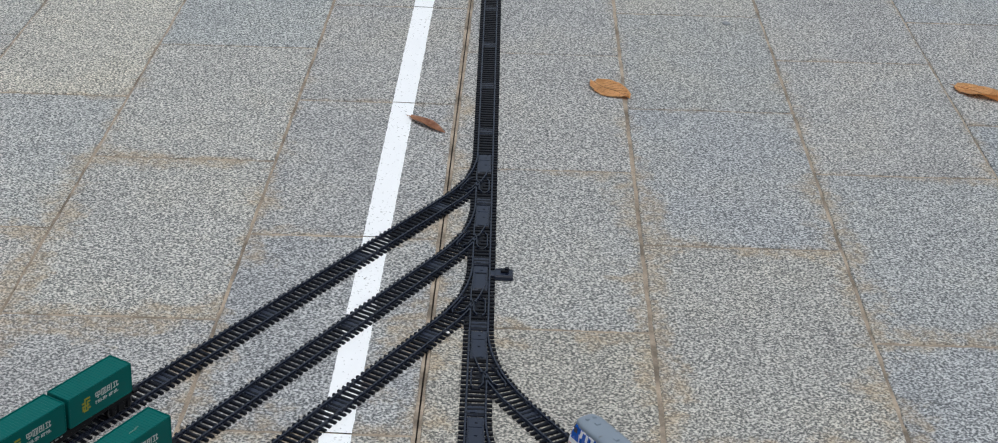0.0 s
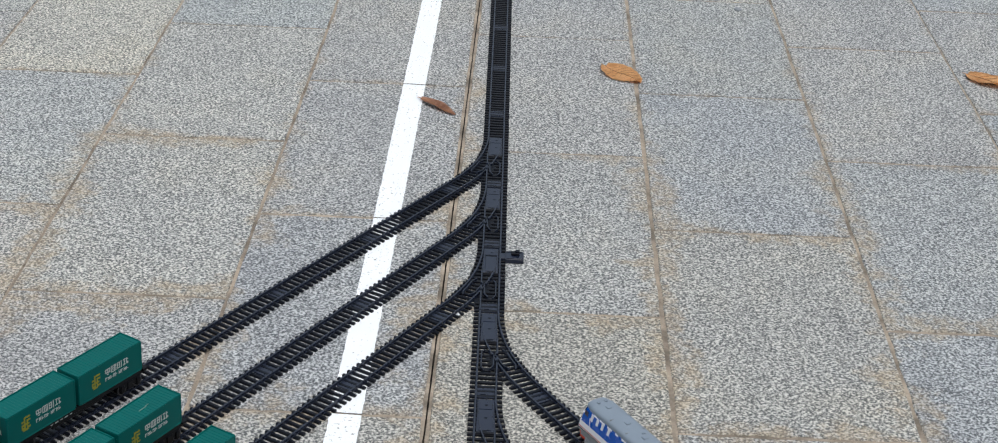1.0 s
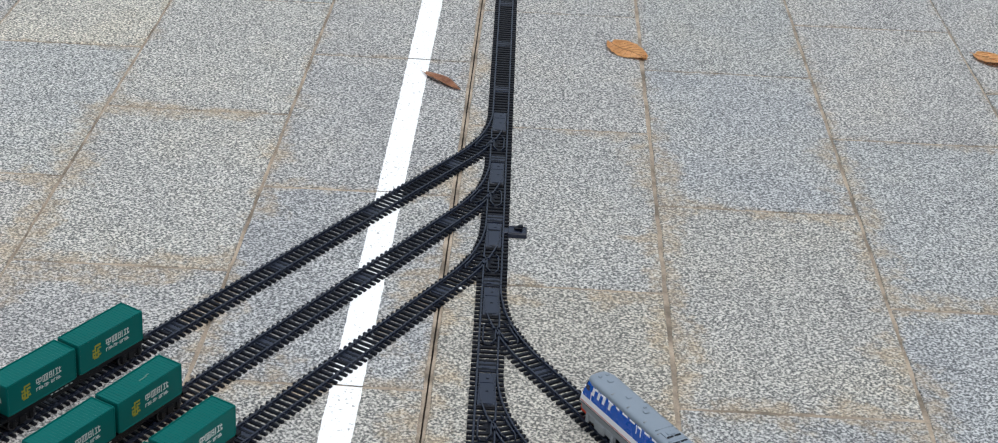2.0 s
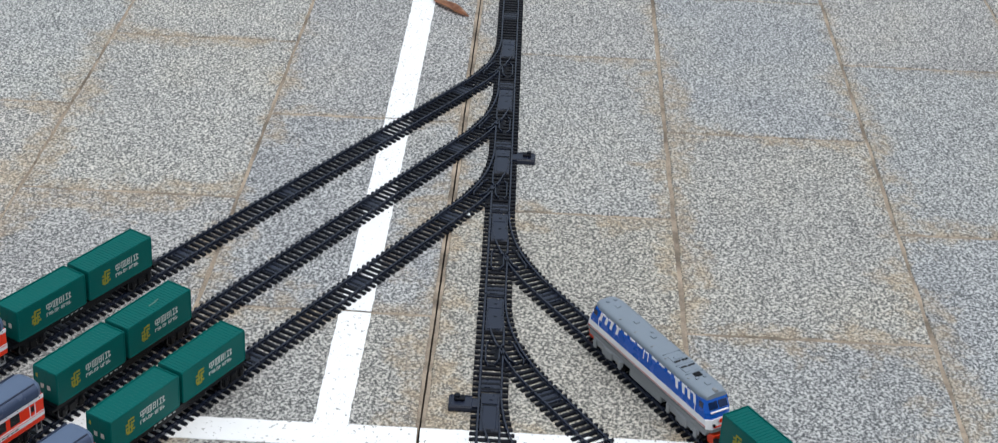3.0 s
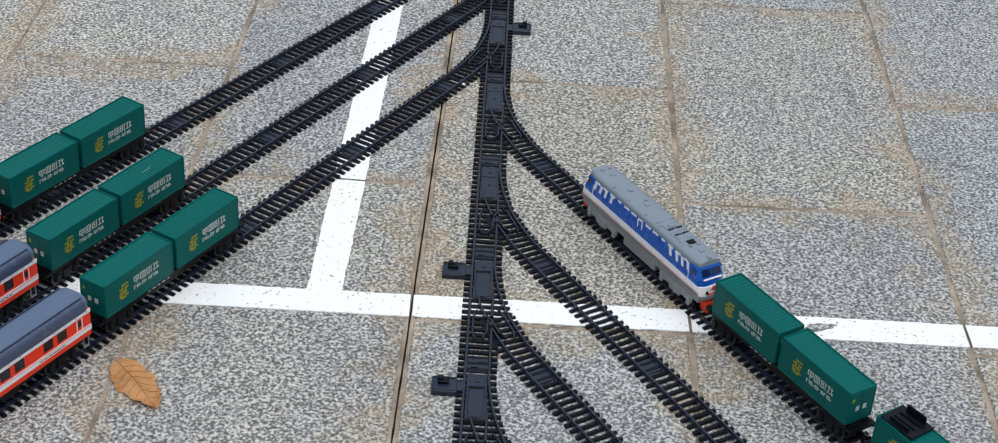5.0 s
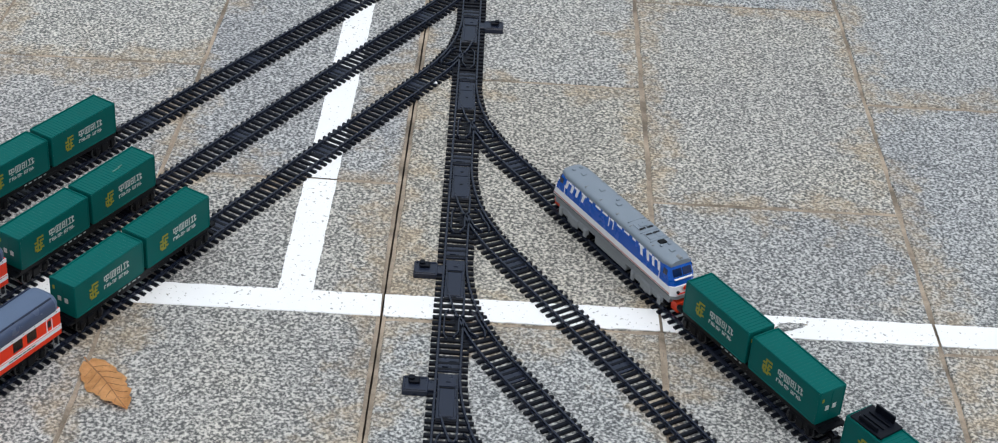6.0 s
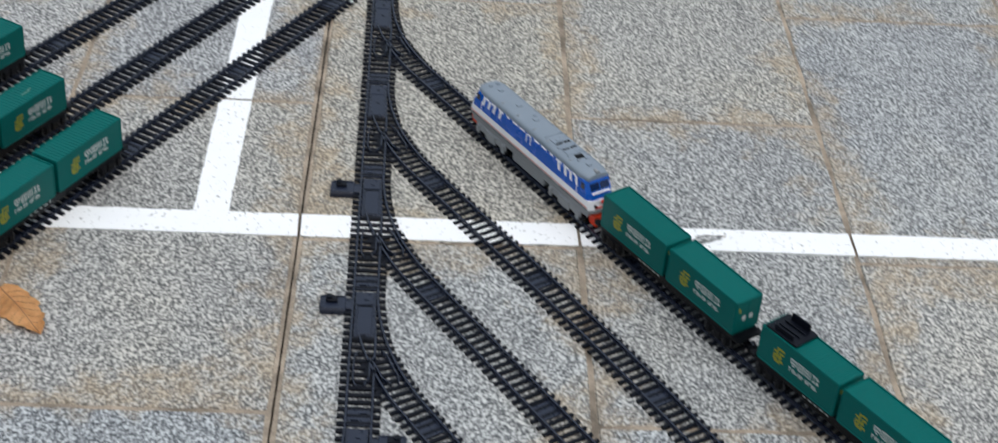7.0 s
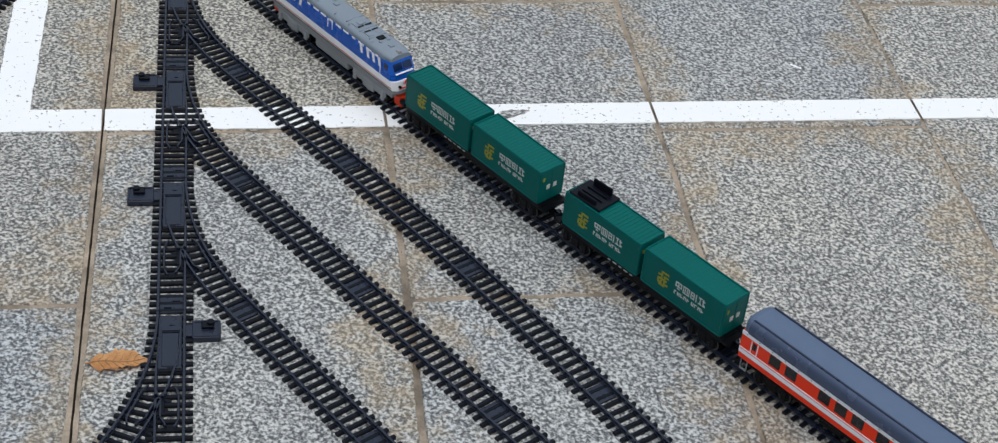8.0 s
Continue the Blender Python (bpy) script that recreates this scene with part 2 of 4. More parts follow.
# ---- track plan ----
GAUGE, TIE, PITCH, SECTION = 0.0245, 0.0405, 0.0101, 0.205
TIE_Z, RAIL_Z = 0.0034, 0.0070
RADIUS = 0.34
MAIN_X, MAIN_LEAN = 0.0735, 0.0155


def main_pose(y):
    """A pose on the main line: x points along it, towards the camera."""
    return pose(MAIN_X - MAIN_LEAN * y, y, 0, 0, 0, -90 + math.degrees(math.atan(MAIN_LEAN)))


class Line:
    """A track's middle: a run of (length, degrees turned to the left over it) from a first pose."""

    def __init__(self, start, runs):
        self.start, self.runs = start, runs

    def at(self, s):
        m = self.start.copy()
        for i, (length, turn) in enumerate(self.runs):
            last = i == len(self.runs) - 1
            d = s if last else min(max(s, 0), length) if i else min(s, length)
            k = radians(turn) / length
            if abs(k) < 1e-6:
                step = Matrix.Translation((d, 0, 0))
            else:
                step = Matrix.Translation((math.sin(k * d) / k, (1 - math.cos(k * d)) / k, 0)) @ Matrix.Rotation(k * d, 4, "Z")
            m = m @ step
            s -= d
            if s <= 1e-9 and not last:
                break
        return m


def sweep(line, s0, s1, offset, width, z0, z1, inv, offset1=None):
    """A rail of rectangular section beside a line's middle."""
    bm = bmesh.new()
    n = max(1, int((s1 - s0) / 0.012))
    rings = []
    for i in range(n + 1):
        k = i / n
        o = offset if offset1 is None else offset + (offset1 - offset) * k
        m = inv @ line.at(s0 + (s1 - s0) * k)
        w = width / 2
        rings.append([bm.verts.new(m @ Vector(p)) for p in ((0, o - w * 1.5, z0), (0, o - w, z0 + 0.0006), (0, o - w, z1), (0, o + w, z1), (0, o + w, z0 + 0.0006), (0, o + w * 1.5, z0))])
    for a, b in zip(rings, rings[1:]):
        for j in range(6):
            bm.faces.new((a[j], a[(j + 1) % 6], b[(j + 1) % 6], b[j]))
    bm.faces.new(rings[0][::-1])
    bm.faces.new(rings[-1])
    bmesh.ops.recalc_face_normals(bm, faces=bm.faces)
    return bm


def tie_mesh(length, width=0.0044):
    bm = bmesh.new()
    outline = [(-width / 2, 0), (width / 2, 0), (width / 2, TIE_Z - 0.0008), (width / 2 - 0.0007, TIE_Z), (-width / 2 + 0.0007, TIE_Z), (-width / 2, TIE_Z - 0.0008)]
    prism(bm, outline, -length / 2, length / 2)
    bmesh.ops.rotate(bm, verts=bm.verts, matrix=Matrix.Rotation(radians(90), 3, "Z"))
    return finish(bm, "tie", TRACK)


TIE_MESH = tie_mesh(TIE)


def lay_ties(parent, inv, line, s0, s1, drop=0.0):
    n = max(1, round((s1 - s0) / PITCH))
    for i in range(n):
        m = inv @ line.at(s0 + (s1 - s0) * (i + 0.5) / n) @ pose(0, 0, -drop, 0, 0, random.uniform(-0.8, 0.8))
        part("tie", TIE_MESH, None, parent, at=m)


def sheet(xs, ys, filled, low, high):
    """A connected sheet of grid cells, open where filled(i, j) is false."""
    bm = bmesh.new()
    verts = {}

    def at(i, j, z):
        if (i, j, z) not in verts:
            verts[i, j, z] = bm.verts.new((xs[i], ys[j], z))
        return verts[i, j, z]

    nx, ny = len(xs) - 1, len(ys) - 1
    there = {(i, j) for i in range(nx) for j in range(ny) if filled(i, j)}
    for i, j in there:
        ring = ((i, j), (i + 1, j), (i + 1, j + 1), (i, j + 1))
        bm.faces.new([at(*k, high) for k in ring])
        bm.faces.new([at(*k, low) for k in ring[::-1]])
        for k, other in enumerate(((i, j - 1), (i + 1, j), (i, j + 1), (i - 1, j))):
            if other not in there:
                p, q = ring[k], ring[(k + 1) % 4]
                bm.faces.new((at(*p, low), at(*q, low), at(*q, high), at(*p, high)))
    return bm


def web(size, holes):
    """A flat moulded web, cut through by rectangular holes (x, y, length, width)."""
    (x0, x1), (y0, y1), low, high = size
    xs = sorted({x0, x1} | {h[0] + e * h[2] / 2 for h in holes for e in (-1, 1)})
    ys = sorted({y0, y1} | {h[1] + e * h[3] / 2 for h in holes for e in (-1, 1)})

    def filled(i, j):
        cx, cy = (xs[i] + xs[i + 1]) / 2, (ys[j] + ys[j + 1]) / 2
        return not any(abs(cx - h[0]) < h[2] / 2 and abs(cy - h[1]) < h[3] / 2 for h in holes)

    return sheet(xs, ys, filled, low, high)


def joint_plate(parent, m):
    """The filled web beside a joint, with its two clip slots."""
    w = GAUGE / 2 - 0.0015
    part("joint_plate", web(((-0.0105, 0.0105), (-w, w), 0.0006, TIE_Z - 0.0006), [(-0.0045, 0.0045, 0.0026, 0.0070), (0.0045, -0.0035, 0.0026, 0.0070)]), PLATE, parent, at=m)


def straight_track(line, s0, s1, label, group):
    m = line.at(s0)
    inv = m.inverted()
    ob = thing("straight_track", m, label, "toy track", group)
    lay_ties(ob, inv, line, s0, s1)
    for side in (-1, 1):
        part("rail", sweep(line, s0 + 0.0004, s1 - 0.0004, side * GAUGE / 2, 0.0021, TIE_Z - 0.0004, RAIL_Z, inv), RAIL, ob)
    joint_plate(ob, inv @ line.at(s0 + 0.010))
    return ob


def lever(parent, m, side):
    """The hand lever's housing beside a turnout: tray, boss and knob."""
    c = side * (TIE / 2 + 0.012)
    tray = part("lever_housing", boxes(((0, c, 0.0034), (0.0235, 0.026, 0.0068)), ((0, side * (TIE / 2 - 0.002), 0.0030), (0.015, 0.012, 0.0058)), chamfer=0.0007), PLATE, parent, "black plastic housing of the hand lever", at=m)
    bm = bmesh.new()
    box(bm, (-0.003, c + side * 0.001, 0.0086), (0.0085, 0.011, 0.004), 0.0008)
    drum(bm, (-0.004, c + side * 0.004, 0.0100), "z", 0.0034, 0.005, 14)
    part("lever_knob", bm, TRACK, tray)
    bm = bmesh.new()
    box(bm, (-0.0098, c, 0.0073), (0.002, 0.022, 0.0012), 0.0003)
    box(bm, (0.0098, c, 0.0073), (0.002, 0.022, 0.0012), 0.0003)
    box(bm, (0, c + side * 0.0115, 0.0073), (0.018, 0.002, 0.0012), 0.0003)
    part("lever_rim", bm, PLATE, tray)


def joined(*pieces):
    """Several swept rails as one bmesh."""
    bm = pieces[0]
    for extra in pieces[1:]:
        data = bpy.data.meshes.new("piece")
        extra.to_mesh(data)
        extra.free()
        bm.from_mesh(data)
        bpy.data.meshes.remove(data)
    return bm


HEEL, FROG, SPLIT = 0.077, 0.116, 0.104      # along a turnout: end of the switch plate, crossing, last common tie


def turnout(side, branch, main_line, s_main, length, with_lever, group):
    """side: 1 leaves to the line's left, -1 to its right."""
    m = main_line.at(s_main)
    inv = m.inverted()
    ob = thing("turnout_track", m, "black plastic toy railway turnout " + ("with a hand lever" if with_lever else "with a plain switch plate"), "toy track", group)
    low, top, half = TIE_Z - 0.0004, RAIL_Z, GAUGE / 2
    # common ties reach from the straight stock rail's side to the curved one's
    n = round(SPLIT / PITCH)
    for i in range(n):
        u = SPLIT * (i + 0.5) / n
        far = (inv @ branch.at(u) @ Vector((0, side * TIE / 2, 0))).y * side
        bm = bmesh.new()
        box(bm, (u, side * (far - TIE / 2) / 2, TIE_Z / 2), (0.0044, far + TIE / 2, TIE_Z), 0.0005)
        part("tie", bm, TRACK, ob)
    lay_ties(ob, inv, main_line, s_main + SPLIT, s_main + length)
    lay_ties(ob, inv, branch, SPLIT + 0.002, SECTION, 0.0003)
    # stock rails: the straight one and the curved one
    part("rail", sweep(main_line, s_main + 0.0004, s_main + length - 0.0004, -side * half, 0.0021, low, top, inv), RAIL, ob)
    part("curved_rail", sweep(branch, 0.0004, SECTION - 0.0004, side * half, 0.0021, low, top, inv), RAIL, ob)
    # closure rails from the heel through the crossing
    part("rail", joined(sweep(main_line, s_main + HEEL - 0.004, s_main + FROG - 0.006, side * half, 0.0019, low, top, inv), sweep(main_line, s_main + FROG, s_main + length - 0.0004, side * half, 0.0019, low, top, inv)), RAIL, ob)
    part("curved_rail", joined(sweep(branch, HEEL - 0.004, FROG - 0.006, -side * half, 0.0019, low, top, inv), sweep(branch, FROG, SECTION - 0.0004, -side * half, 0.0019, low, top, inv)), RAIL, ob)
    # tongue rails lying on the switch plate
    part("tongue_rail", sweep(main_line, s_main + 0.014, s_main + HEEL - 0.005, side * (half - 0.0030), 0.0012, low, top - 0.0012, inv, side * half), RAIL, ob)
    part("tongue_rail", sweep(branch, 0.014, HEEL - 0.005, -side * (half - 0.0030), 0.0012, low, top - 0.0012, inv, -side * half), RAIL, ob)
    # check rails with flared ends beside both stock rails
    for line, start, way in ((main_line, s_main, -side), (branch, 0.0, side)):
        o, flare = way * (half - 0.0046), way * (half - 0.0082)
        part("check_rail", joined(*(sweep(line, start + a, start + b, o0, 0.0015, low, top - 0.0004, inv, o1) for a, b, o0, o1 in ((0.100, 0.108, flare, o), (0.1075, 0.1425, o, o), (0.142, 0.150, o, flare)))), RAIL, ob)
    # wing rails bent away behind the crossing
    for line, start, way in ((main_line, s_main, side), (branch, 0.0, -side)):
        o = way * (half - 0.0044)
        part("wing_rail", joined(*(sweep(line, start + a, start + b, o0, 0.0015, low, top - 0.0004, inv, o1) for a, b, o0, o1 in ((0.104, 0.116, way * half, o), (0.1155, 0.138, o, o), (0.1375, 0.148, o, way * (half - 0.0092))))), RAIL, ob)
    part("frog_web", boxes(((0.122, side * 0.0085, 0.0024), (0.022, 0.0080, 0.0034)), chamfer=0.0004), TRACK, ob)
    part("check_web", boxes(((0.1465, -side * 0.0010, 0.0022), (0.0035, 0.0120, 0.0034)), chamfer=0.0004), TRACK, ob)
    part("heel_block", boxes(((HEEL + 0.0005, side * 0.001, 0.0026), (0.0030, GAUGE - 0.002, 0.0044)), ((HEEL - 0.0020, 0, 0.0028), (0.0030, 0.006, 0.0050)), chamfer=0.0005), TRACK, ob)
    # the switch plate between the rails, its two raised panels and the holes in them
    wide = GAUGE - 0.0030
    plate = part("switch_plate", boxes(((0.040, side * 0.0006, 0.0024), (0.070, wide, 0.0042)), chamfer=0.0004), PLATE, ob, "smooth black plate between the rails")
    if with_lever:
        part("panel", web(((0.008, 0.0255), (-0.0085, 0.0085), 0.0044, 0.0053), [(0.0190, 0.001, 0.0020, 0.0044)]), PLATE, plate)
        part("panel", boxes(((0.051, side * 0.0004, 0.0049), (0.043, 0.0150, 0.0010)), chamfer=0.0004), PLATE, plate)
        part("slot", boxes(((0.0275, 0, 0.0047), (0.0018, 0.0155, 0.0005))), CHASSIS, plate)
        lever(ob, pose(0.026, 0, 0), -side)
    else:
        part("panel", web(((0.009, 0.0275), (-0.0080, 0.0080), 0.0044, 0.0053), [(0.0190, 0.001, 0.0030, 0.0034)]), PLATE, plate)
        part("panel", web(((0.0290, 0.0730), (-0.0075, 0.0080), 0.0044, 0.0053), [(0.0470, 0.001, 0.0030, 0.0034)]), PLATE, plate)
        for x in (0.0190, 0.0470):
            part("slot", boxes(((x, 0.001, 0.00462), (0.0030, 0.0034, 0.0003))), CHASSIS, plate)
    joint_plate(ob, pose(length - 0.0125, 0, 0.0001))
    return ob


TOP = 2.0
main_line = Line(main_pose(TOP), [(3.2, 0.0)])
BRANCHES = {
    # name: where it leaves the main line, side, degrees of the curve, then runs of straight or gently bent track
    "L1": (1.074, -1, 31.8, [(1.20, 0.0)]),
    "L2": (0.885, -1, 30.4, [(1.10, 0.0)]),
    "L3": (0.687, -1, 30.2, [(1.00, 0.0)]),
    "R1": (0.503, 1, 32.6, [(0.376, 0.0), (0.24, 2.05), (0.65, 0.0)]),
    "R2": (0.293, 1, 33.0, [(0.20, 0.0), (0.80, -8.9)]),
    "R3": (0.094, 1, 32.5, [(0.80, 0.0)]),
    "R4": (-0.109, 1, 32.0, [(0.60, 0.0)]),
    "L4": (-0.312, -1, 33.0, [(0.40, 0.0)]),
}
LEVERS = ("L3", "R3", "R4", "L4")
lines = {}
for name, (y0, side, degrees, runs) in BRANCHES.items():
    lines[name] = Line(main_pose(y0), [(RADIUS * radians(degrees), side * degrees)] + runs)

s_cursor = 0.0
cut = sorted((TOP - y0, name) for name, (y0, *_) in BRANCHES.items())
for i, (s_main, name) in enumerate(cut):
    while s_main - s_cursor > 0.004:
        step = min(SECTION, s_main - s_cursor)
        if s_main - s_cursor - step < 0.03:
            step = s_main - s_cursor
        straight_track(main_line, s_cursor, s_cursor + step, "straight black plastic toy railway track on grey paving", "main line tracks")
        s_cursor += step
    y0, side, degrees, runs = BRANCHES[name]
    room = cut[i + 1][0] - s_main if i + 1 < len(cut) else SECTION
    length = room if room < SECTION + 0.03 else SECTION
    turnout(side, lines[name], main_line, s_main, length, name in LEVERS, "turnouts")
    s_cursor = s_main + length
    at, end = SECTION, RADIUS * radians(degrees) + sum(r[0] for r in runs)
    while at < end - 0.02:
        step = min(SECTION, end - at)
        straight_track(lines[name], at, at + step, "straight black plastic toy siding track on grey paving", "siding tracks")
        at += step
for i in range(2):
    straight_track(main_line, s_cursor, s_cursor + SECTION, "straight black plastic toy railway track on grey paving", "main line tracks")
    s_cursor += SECTION


# ---- rolling stock ----
WHEEL_R = 0.0076


def wheel_mesh(r=WHEEL_R):
    bm = bmesh.new()
    drum(bm, (0, 0, 0), "y", r, 0.0026, 18)
    drum(bm, (0, 0.0016, 0), "y", r * 0.8, 0.001, 18, r * 0.72)
    drum(bm, (0, 0.0024, 0), "y", r * 0.28, 0.0014, 10)
    return finish(bm, "wheel", CHASSIS)


def rim_mesh(r=WHEEL_R):
    bm = bmesh.new()
    n = 20
    rings = [[bm.verts.new((math.cos(2 * math.pi * i / n) * q, y, math.sin(2 * math.pi * i / n) * q)) for i in range(n)] for q, y in ((r * 0.98, 0.0014), (r * 0.98, 0.0021), (r * 0.78, 0.0021), (r * 0.78, 0.0014))]
    for a, b in zip(rings, rings[1:] + rings[:1]):
        for i in range(n):
            bm.faces.new((a[i], a[(i + 1) % n], b[(i + 1) % n], b[i]))
    bmesh.ops.recalc_face_normals(bm, faces=bm.faces)
    return finish(bm, "rim", STEEL)


WHEEL, RIM = wheel_mesh(), rim_mesh()


def bogie(parent, x, base=0.026, width=0.031, material=None, name="bogie", axles=2):
    material = material or CHASSIS
    bm = bmesh.new()
    box(bm, (0, 0, 0.0135), (base * 0.5, width - 0.006, 0.005), 0.0006)
    for s in (-1, 1):
        box(bm, (0, s * (width / 2 - 0.0008), 0.0138), (base + 0.010, 0.0020, 0.0062), 0.0008)
        box(bm, (0, s * width / 2, 0.0125), (base * 0.40, 0.0032, 0.0074), 0.0009)
        for i in range(axles):
            dx = base * (i / (axles - 1) - 0.5)
            box(bm, (dx, s * (width / 2 + 0.0004), 0.0118), (0.0060, 0.0030, 0.0072), 0.0010)
    b = part(name, bm, material, parent, at=pose(x, 0, 0))
    for i in range(axles):
        dx = base * (i / (axles - 1) - 0.5)
        for s in (-1, 1):
            part("wheel", WHEEL, None, b, at=pose(dx, s * 0.0122, RAIL_Z + WHEEL_R - 0.0002, 0, 0, 0 if s > 0 else 180))
            if name == "bogie":
                part("rim", RIM, None, b, "worn bright wheel rim", at=pose(dx, s * 0.0128, RAIL_Z + WHEEL_R - 0.0002, 0, 0, 0 if s > 0 else 180))
    return b


def coupler(parent, x, way):
    bm = bmesh.new()
    box(bm, (x + way * 0.005, 0, 0.0115), (0.012, 0.0040, 0.0026), 0.0005)
    box(bm, (x + way * 0.011, 0, 0.0120), (0.0026, 0.0105, 0.0040), 0.0006)
    box(bm, (x + way * 0.0135, 0.0045, 0.0120), (0.0050, 0.0018, 0.0036), 0.0005)
    part("coupler", bm, CHASSIS, parent)


C_LEN, C_WID, C_LOW, C_TOP = 0.1035, 0.0335, 0.0205, 0.0585     # before the stock is set up on its wheels, below


# the yellow emblem: an abstract figure of open bands
EMBLEM = ("..#####", "..#....", "###.###", "..#.#..", "######.", "#.#.#..", "###.###", ".####..")
# strokes of the printed square marks, plain frames and bars: place, then size
MARKS = (
    ((0, 0.0030, 0.0078, 0.0012), (0, -0.0012, 0.0078, 0.0012), (-0.0034, 0.0008, 0.0012, 0.0052), (0.0034, 0.0008, 0.0012, 0.0052), (0, -0.0036, 0.0030, 0.0012), (0, 0.0010, 0.0012, 0.0044)),
    ((0, 0.0036, 0.0082, 0.0010), (0, -0.0036, 0.0082, 0.0010), (-0.0036, 0, 0.0010, 0.0080), (0.0036, 0, 0.0010, 0.0080), (-0.0012, 0, 0.0012, 0.0050), (0.0014, 0, 0.0012, 0.0050)),
    ((-0.0016, 0.0034, 0.0048, 0.0010), (-0.0016, 0.0004, 0.0048, 0.0010), (-0.0016, -0.0032, 0.0048, 0.0010), (-0.0034, 0, 0.0010, 0.0076), (0.0002, 0, 0.0010, 0.0076), (0.0030, 0, 0.0011, 0.0086)),
    ((-0.0018, 0.0034, 0.0042, 0.0010), (-0.0018, -0.0034, 0.0046, 0.0010), (-0.0018, 0, 0.0011, 0.0076), (0.0026, 0.0020, 0.0036, 0.0010), (0.0022, 0, 0.0010, 0.0080), (0.0036, -0.0026, 0.0020, 0.0020)),
)


def container(parent, x, ribbed):
    h = C_TOP - C_LOW
    mid = (C_TOP + C_LOW) / 2
    bm = bmesh.new()
    box(bm, (x, 0, mid - 0.0006), (C_LEN, C_WID, h - 0.0012), 0.0007)
    body = part("container", bm, GREEN, parent, "green plastic freight container with printed sides")
    bm = bmesh.new()
    for s in (-1, 1):
        box(bm, (x, s * (C_WID / 2 - 0.0008), C_TOP - 0.0008), (C_LEN, 0.0016, 0.0016), 0.0004)
        box(bm, (x + s * (C_LEN / 2 - 0.0008), 0, C_TOP - 0.0008), (0.0016, C_WID - 0.0034, 0.0016), 0.0004)
    part("roof_rim", bm, GREEN, body)
    # one moulded roof sheet, its ribs across the length
    bm = bmesh.new()
    n, deep = 21, 0.00036 if ribbed else 0.00012
    pitch, half = (C_LEN - 0.008) / 21, C_WID / 2 - 0.00225
    low, high = C_TOP - 0.00122, C_TOP - 0.0012 + deep
    line = []
    for i in range(n):
        at = x + (i - (n - 1) / 2) * pitch
        line += [(at - pitch * 0.31, low), (at - pitch * 0.25, high), (at + pitch * 0.25, high), (at + pitch * 0.31, low)]
    ends = [[bm.verts.new((a, s * half, b)) for a, b in line] for s in (-1, 1)]
    for p, q, r, t in zip(ends[0], ends[0][1:], ends[1][1:], ends[1]):
        bm.faces.new((p, q, r, t))
    part("ribbed_panel", bm, GREEN, body)
    for s in (-1, 1):
        y = s * (C_WID / 2)
        # corner posts, bottom rail
        bm = bmesh.new()
        for e in (-1, 1):
            box(bm, (x + e * (C_LEN / 2 - 0.0010), y, mid), (0.0019, 0.0009, h - 0.003), 0.0003)
        box(bm, (x, y, C_LOW + 0.0009), (C_LEN - 0.004, 0.0009, 0.0016), 0.0003)
        part("side_frame", bm, GREEN, body)
        d = s                       # the reading direction runs towards -x on the +y side
        out = y + s * 0.00025
        ex = x + d * 0.0245
        bm = sheet([(i - 3.5) * 0.0019 for i in range(8)], [(4 - j) * 0.0021 for j in range(9)], lambda i, j: EMBLEM[j][i] == "#", 0.0, 0.0003)
        bmesh.ops.transform(bm, verts=bm.verts, matrix=Matrix(((-d, 0, 0, ex), (0, 0, s, out), (0, 1, 0, mid), (0, 0, 0, 1))))
        bmesh.ops.recalc_face_normals(bm, faces=bm.faces)
        part("emblem", bm, YELLOW, body, "yellow printed emblem")
        # four square marks over a row of small ones, drawn as plain strokes
        for k in range(4):
            gx = x - d * (-0.0050 + k * 0.0097)
            bm = bmesh.new()
            for dx, dz, wide, tall in MARKS[k]:
                box(bm, (gx - d * dx, out, mid + 0.0044 + dz), (wide, 0.0003, tall))
            part("printed_mark", bm, WHITE, body)
        for k in range(9):
            gx = x - d * (-0.0078 + k * 0.0041 + (0.0016 if k > 4 else 0.0))
            bm = bmesh.new()
            box(bm, (gx + d * 0.0011, out, mid - 0.0046), (0.0009, 0.0003, 0.0042))
            if k % 2:
                box(bm, (gx - d * 0.0011, out, mid - 0.0046), (0.0009, 0.0003, 0.0042))
            box(bm, (gx, out + s * 0.00004, mid - 0.0030 - 0.0012 * (k % 3)), (0.0026, 0.0003, 0.0009))
            part("printed_bar", bm, WHITE, body)
    for e in (-1, 1):
        ends = x + e * C_LEN / 2
        bm = bmesh.new()
        box(bm, (ends, 0, mid), (0.0006, 0.0010, h - 0.004))
        for s in (-1, 1):
            box(bm, (ends, s * (C_WID / 2 - 0.001), mid), (0.0009, 0.0019, h - 0.003), 0.0003)
        part("end_frame", bm, GREEN, body)
        for s in (-1, 1):
            part("end_label", boxes(((ends + e * 0.0002, s * 0.0046, mid - 0.002), (0.0004, 0.0044, 0.0052))), WHITE, body)
        part("end_mark", boxes(((ends + e * 0.0002, -e * 0.0115, mid + 0.0085), (0.0004, 0.0026, 0.0040))), YELLOW, body)
    return body


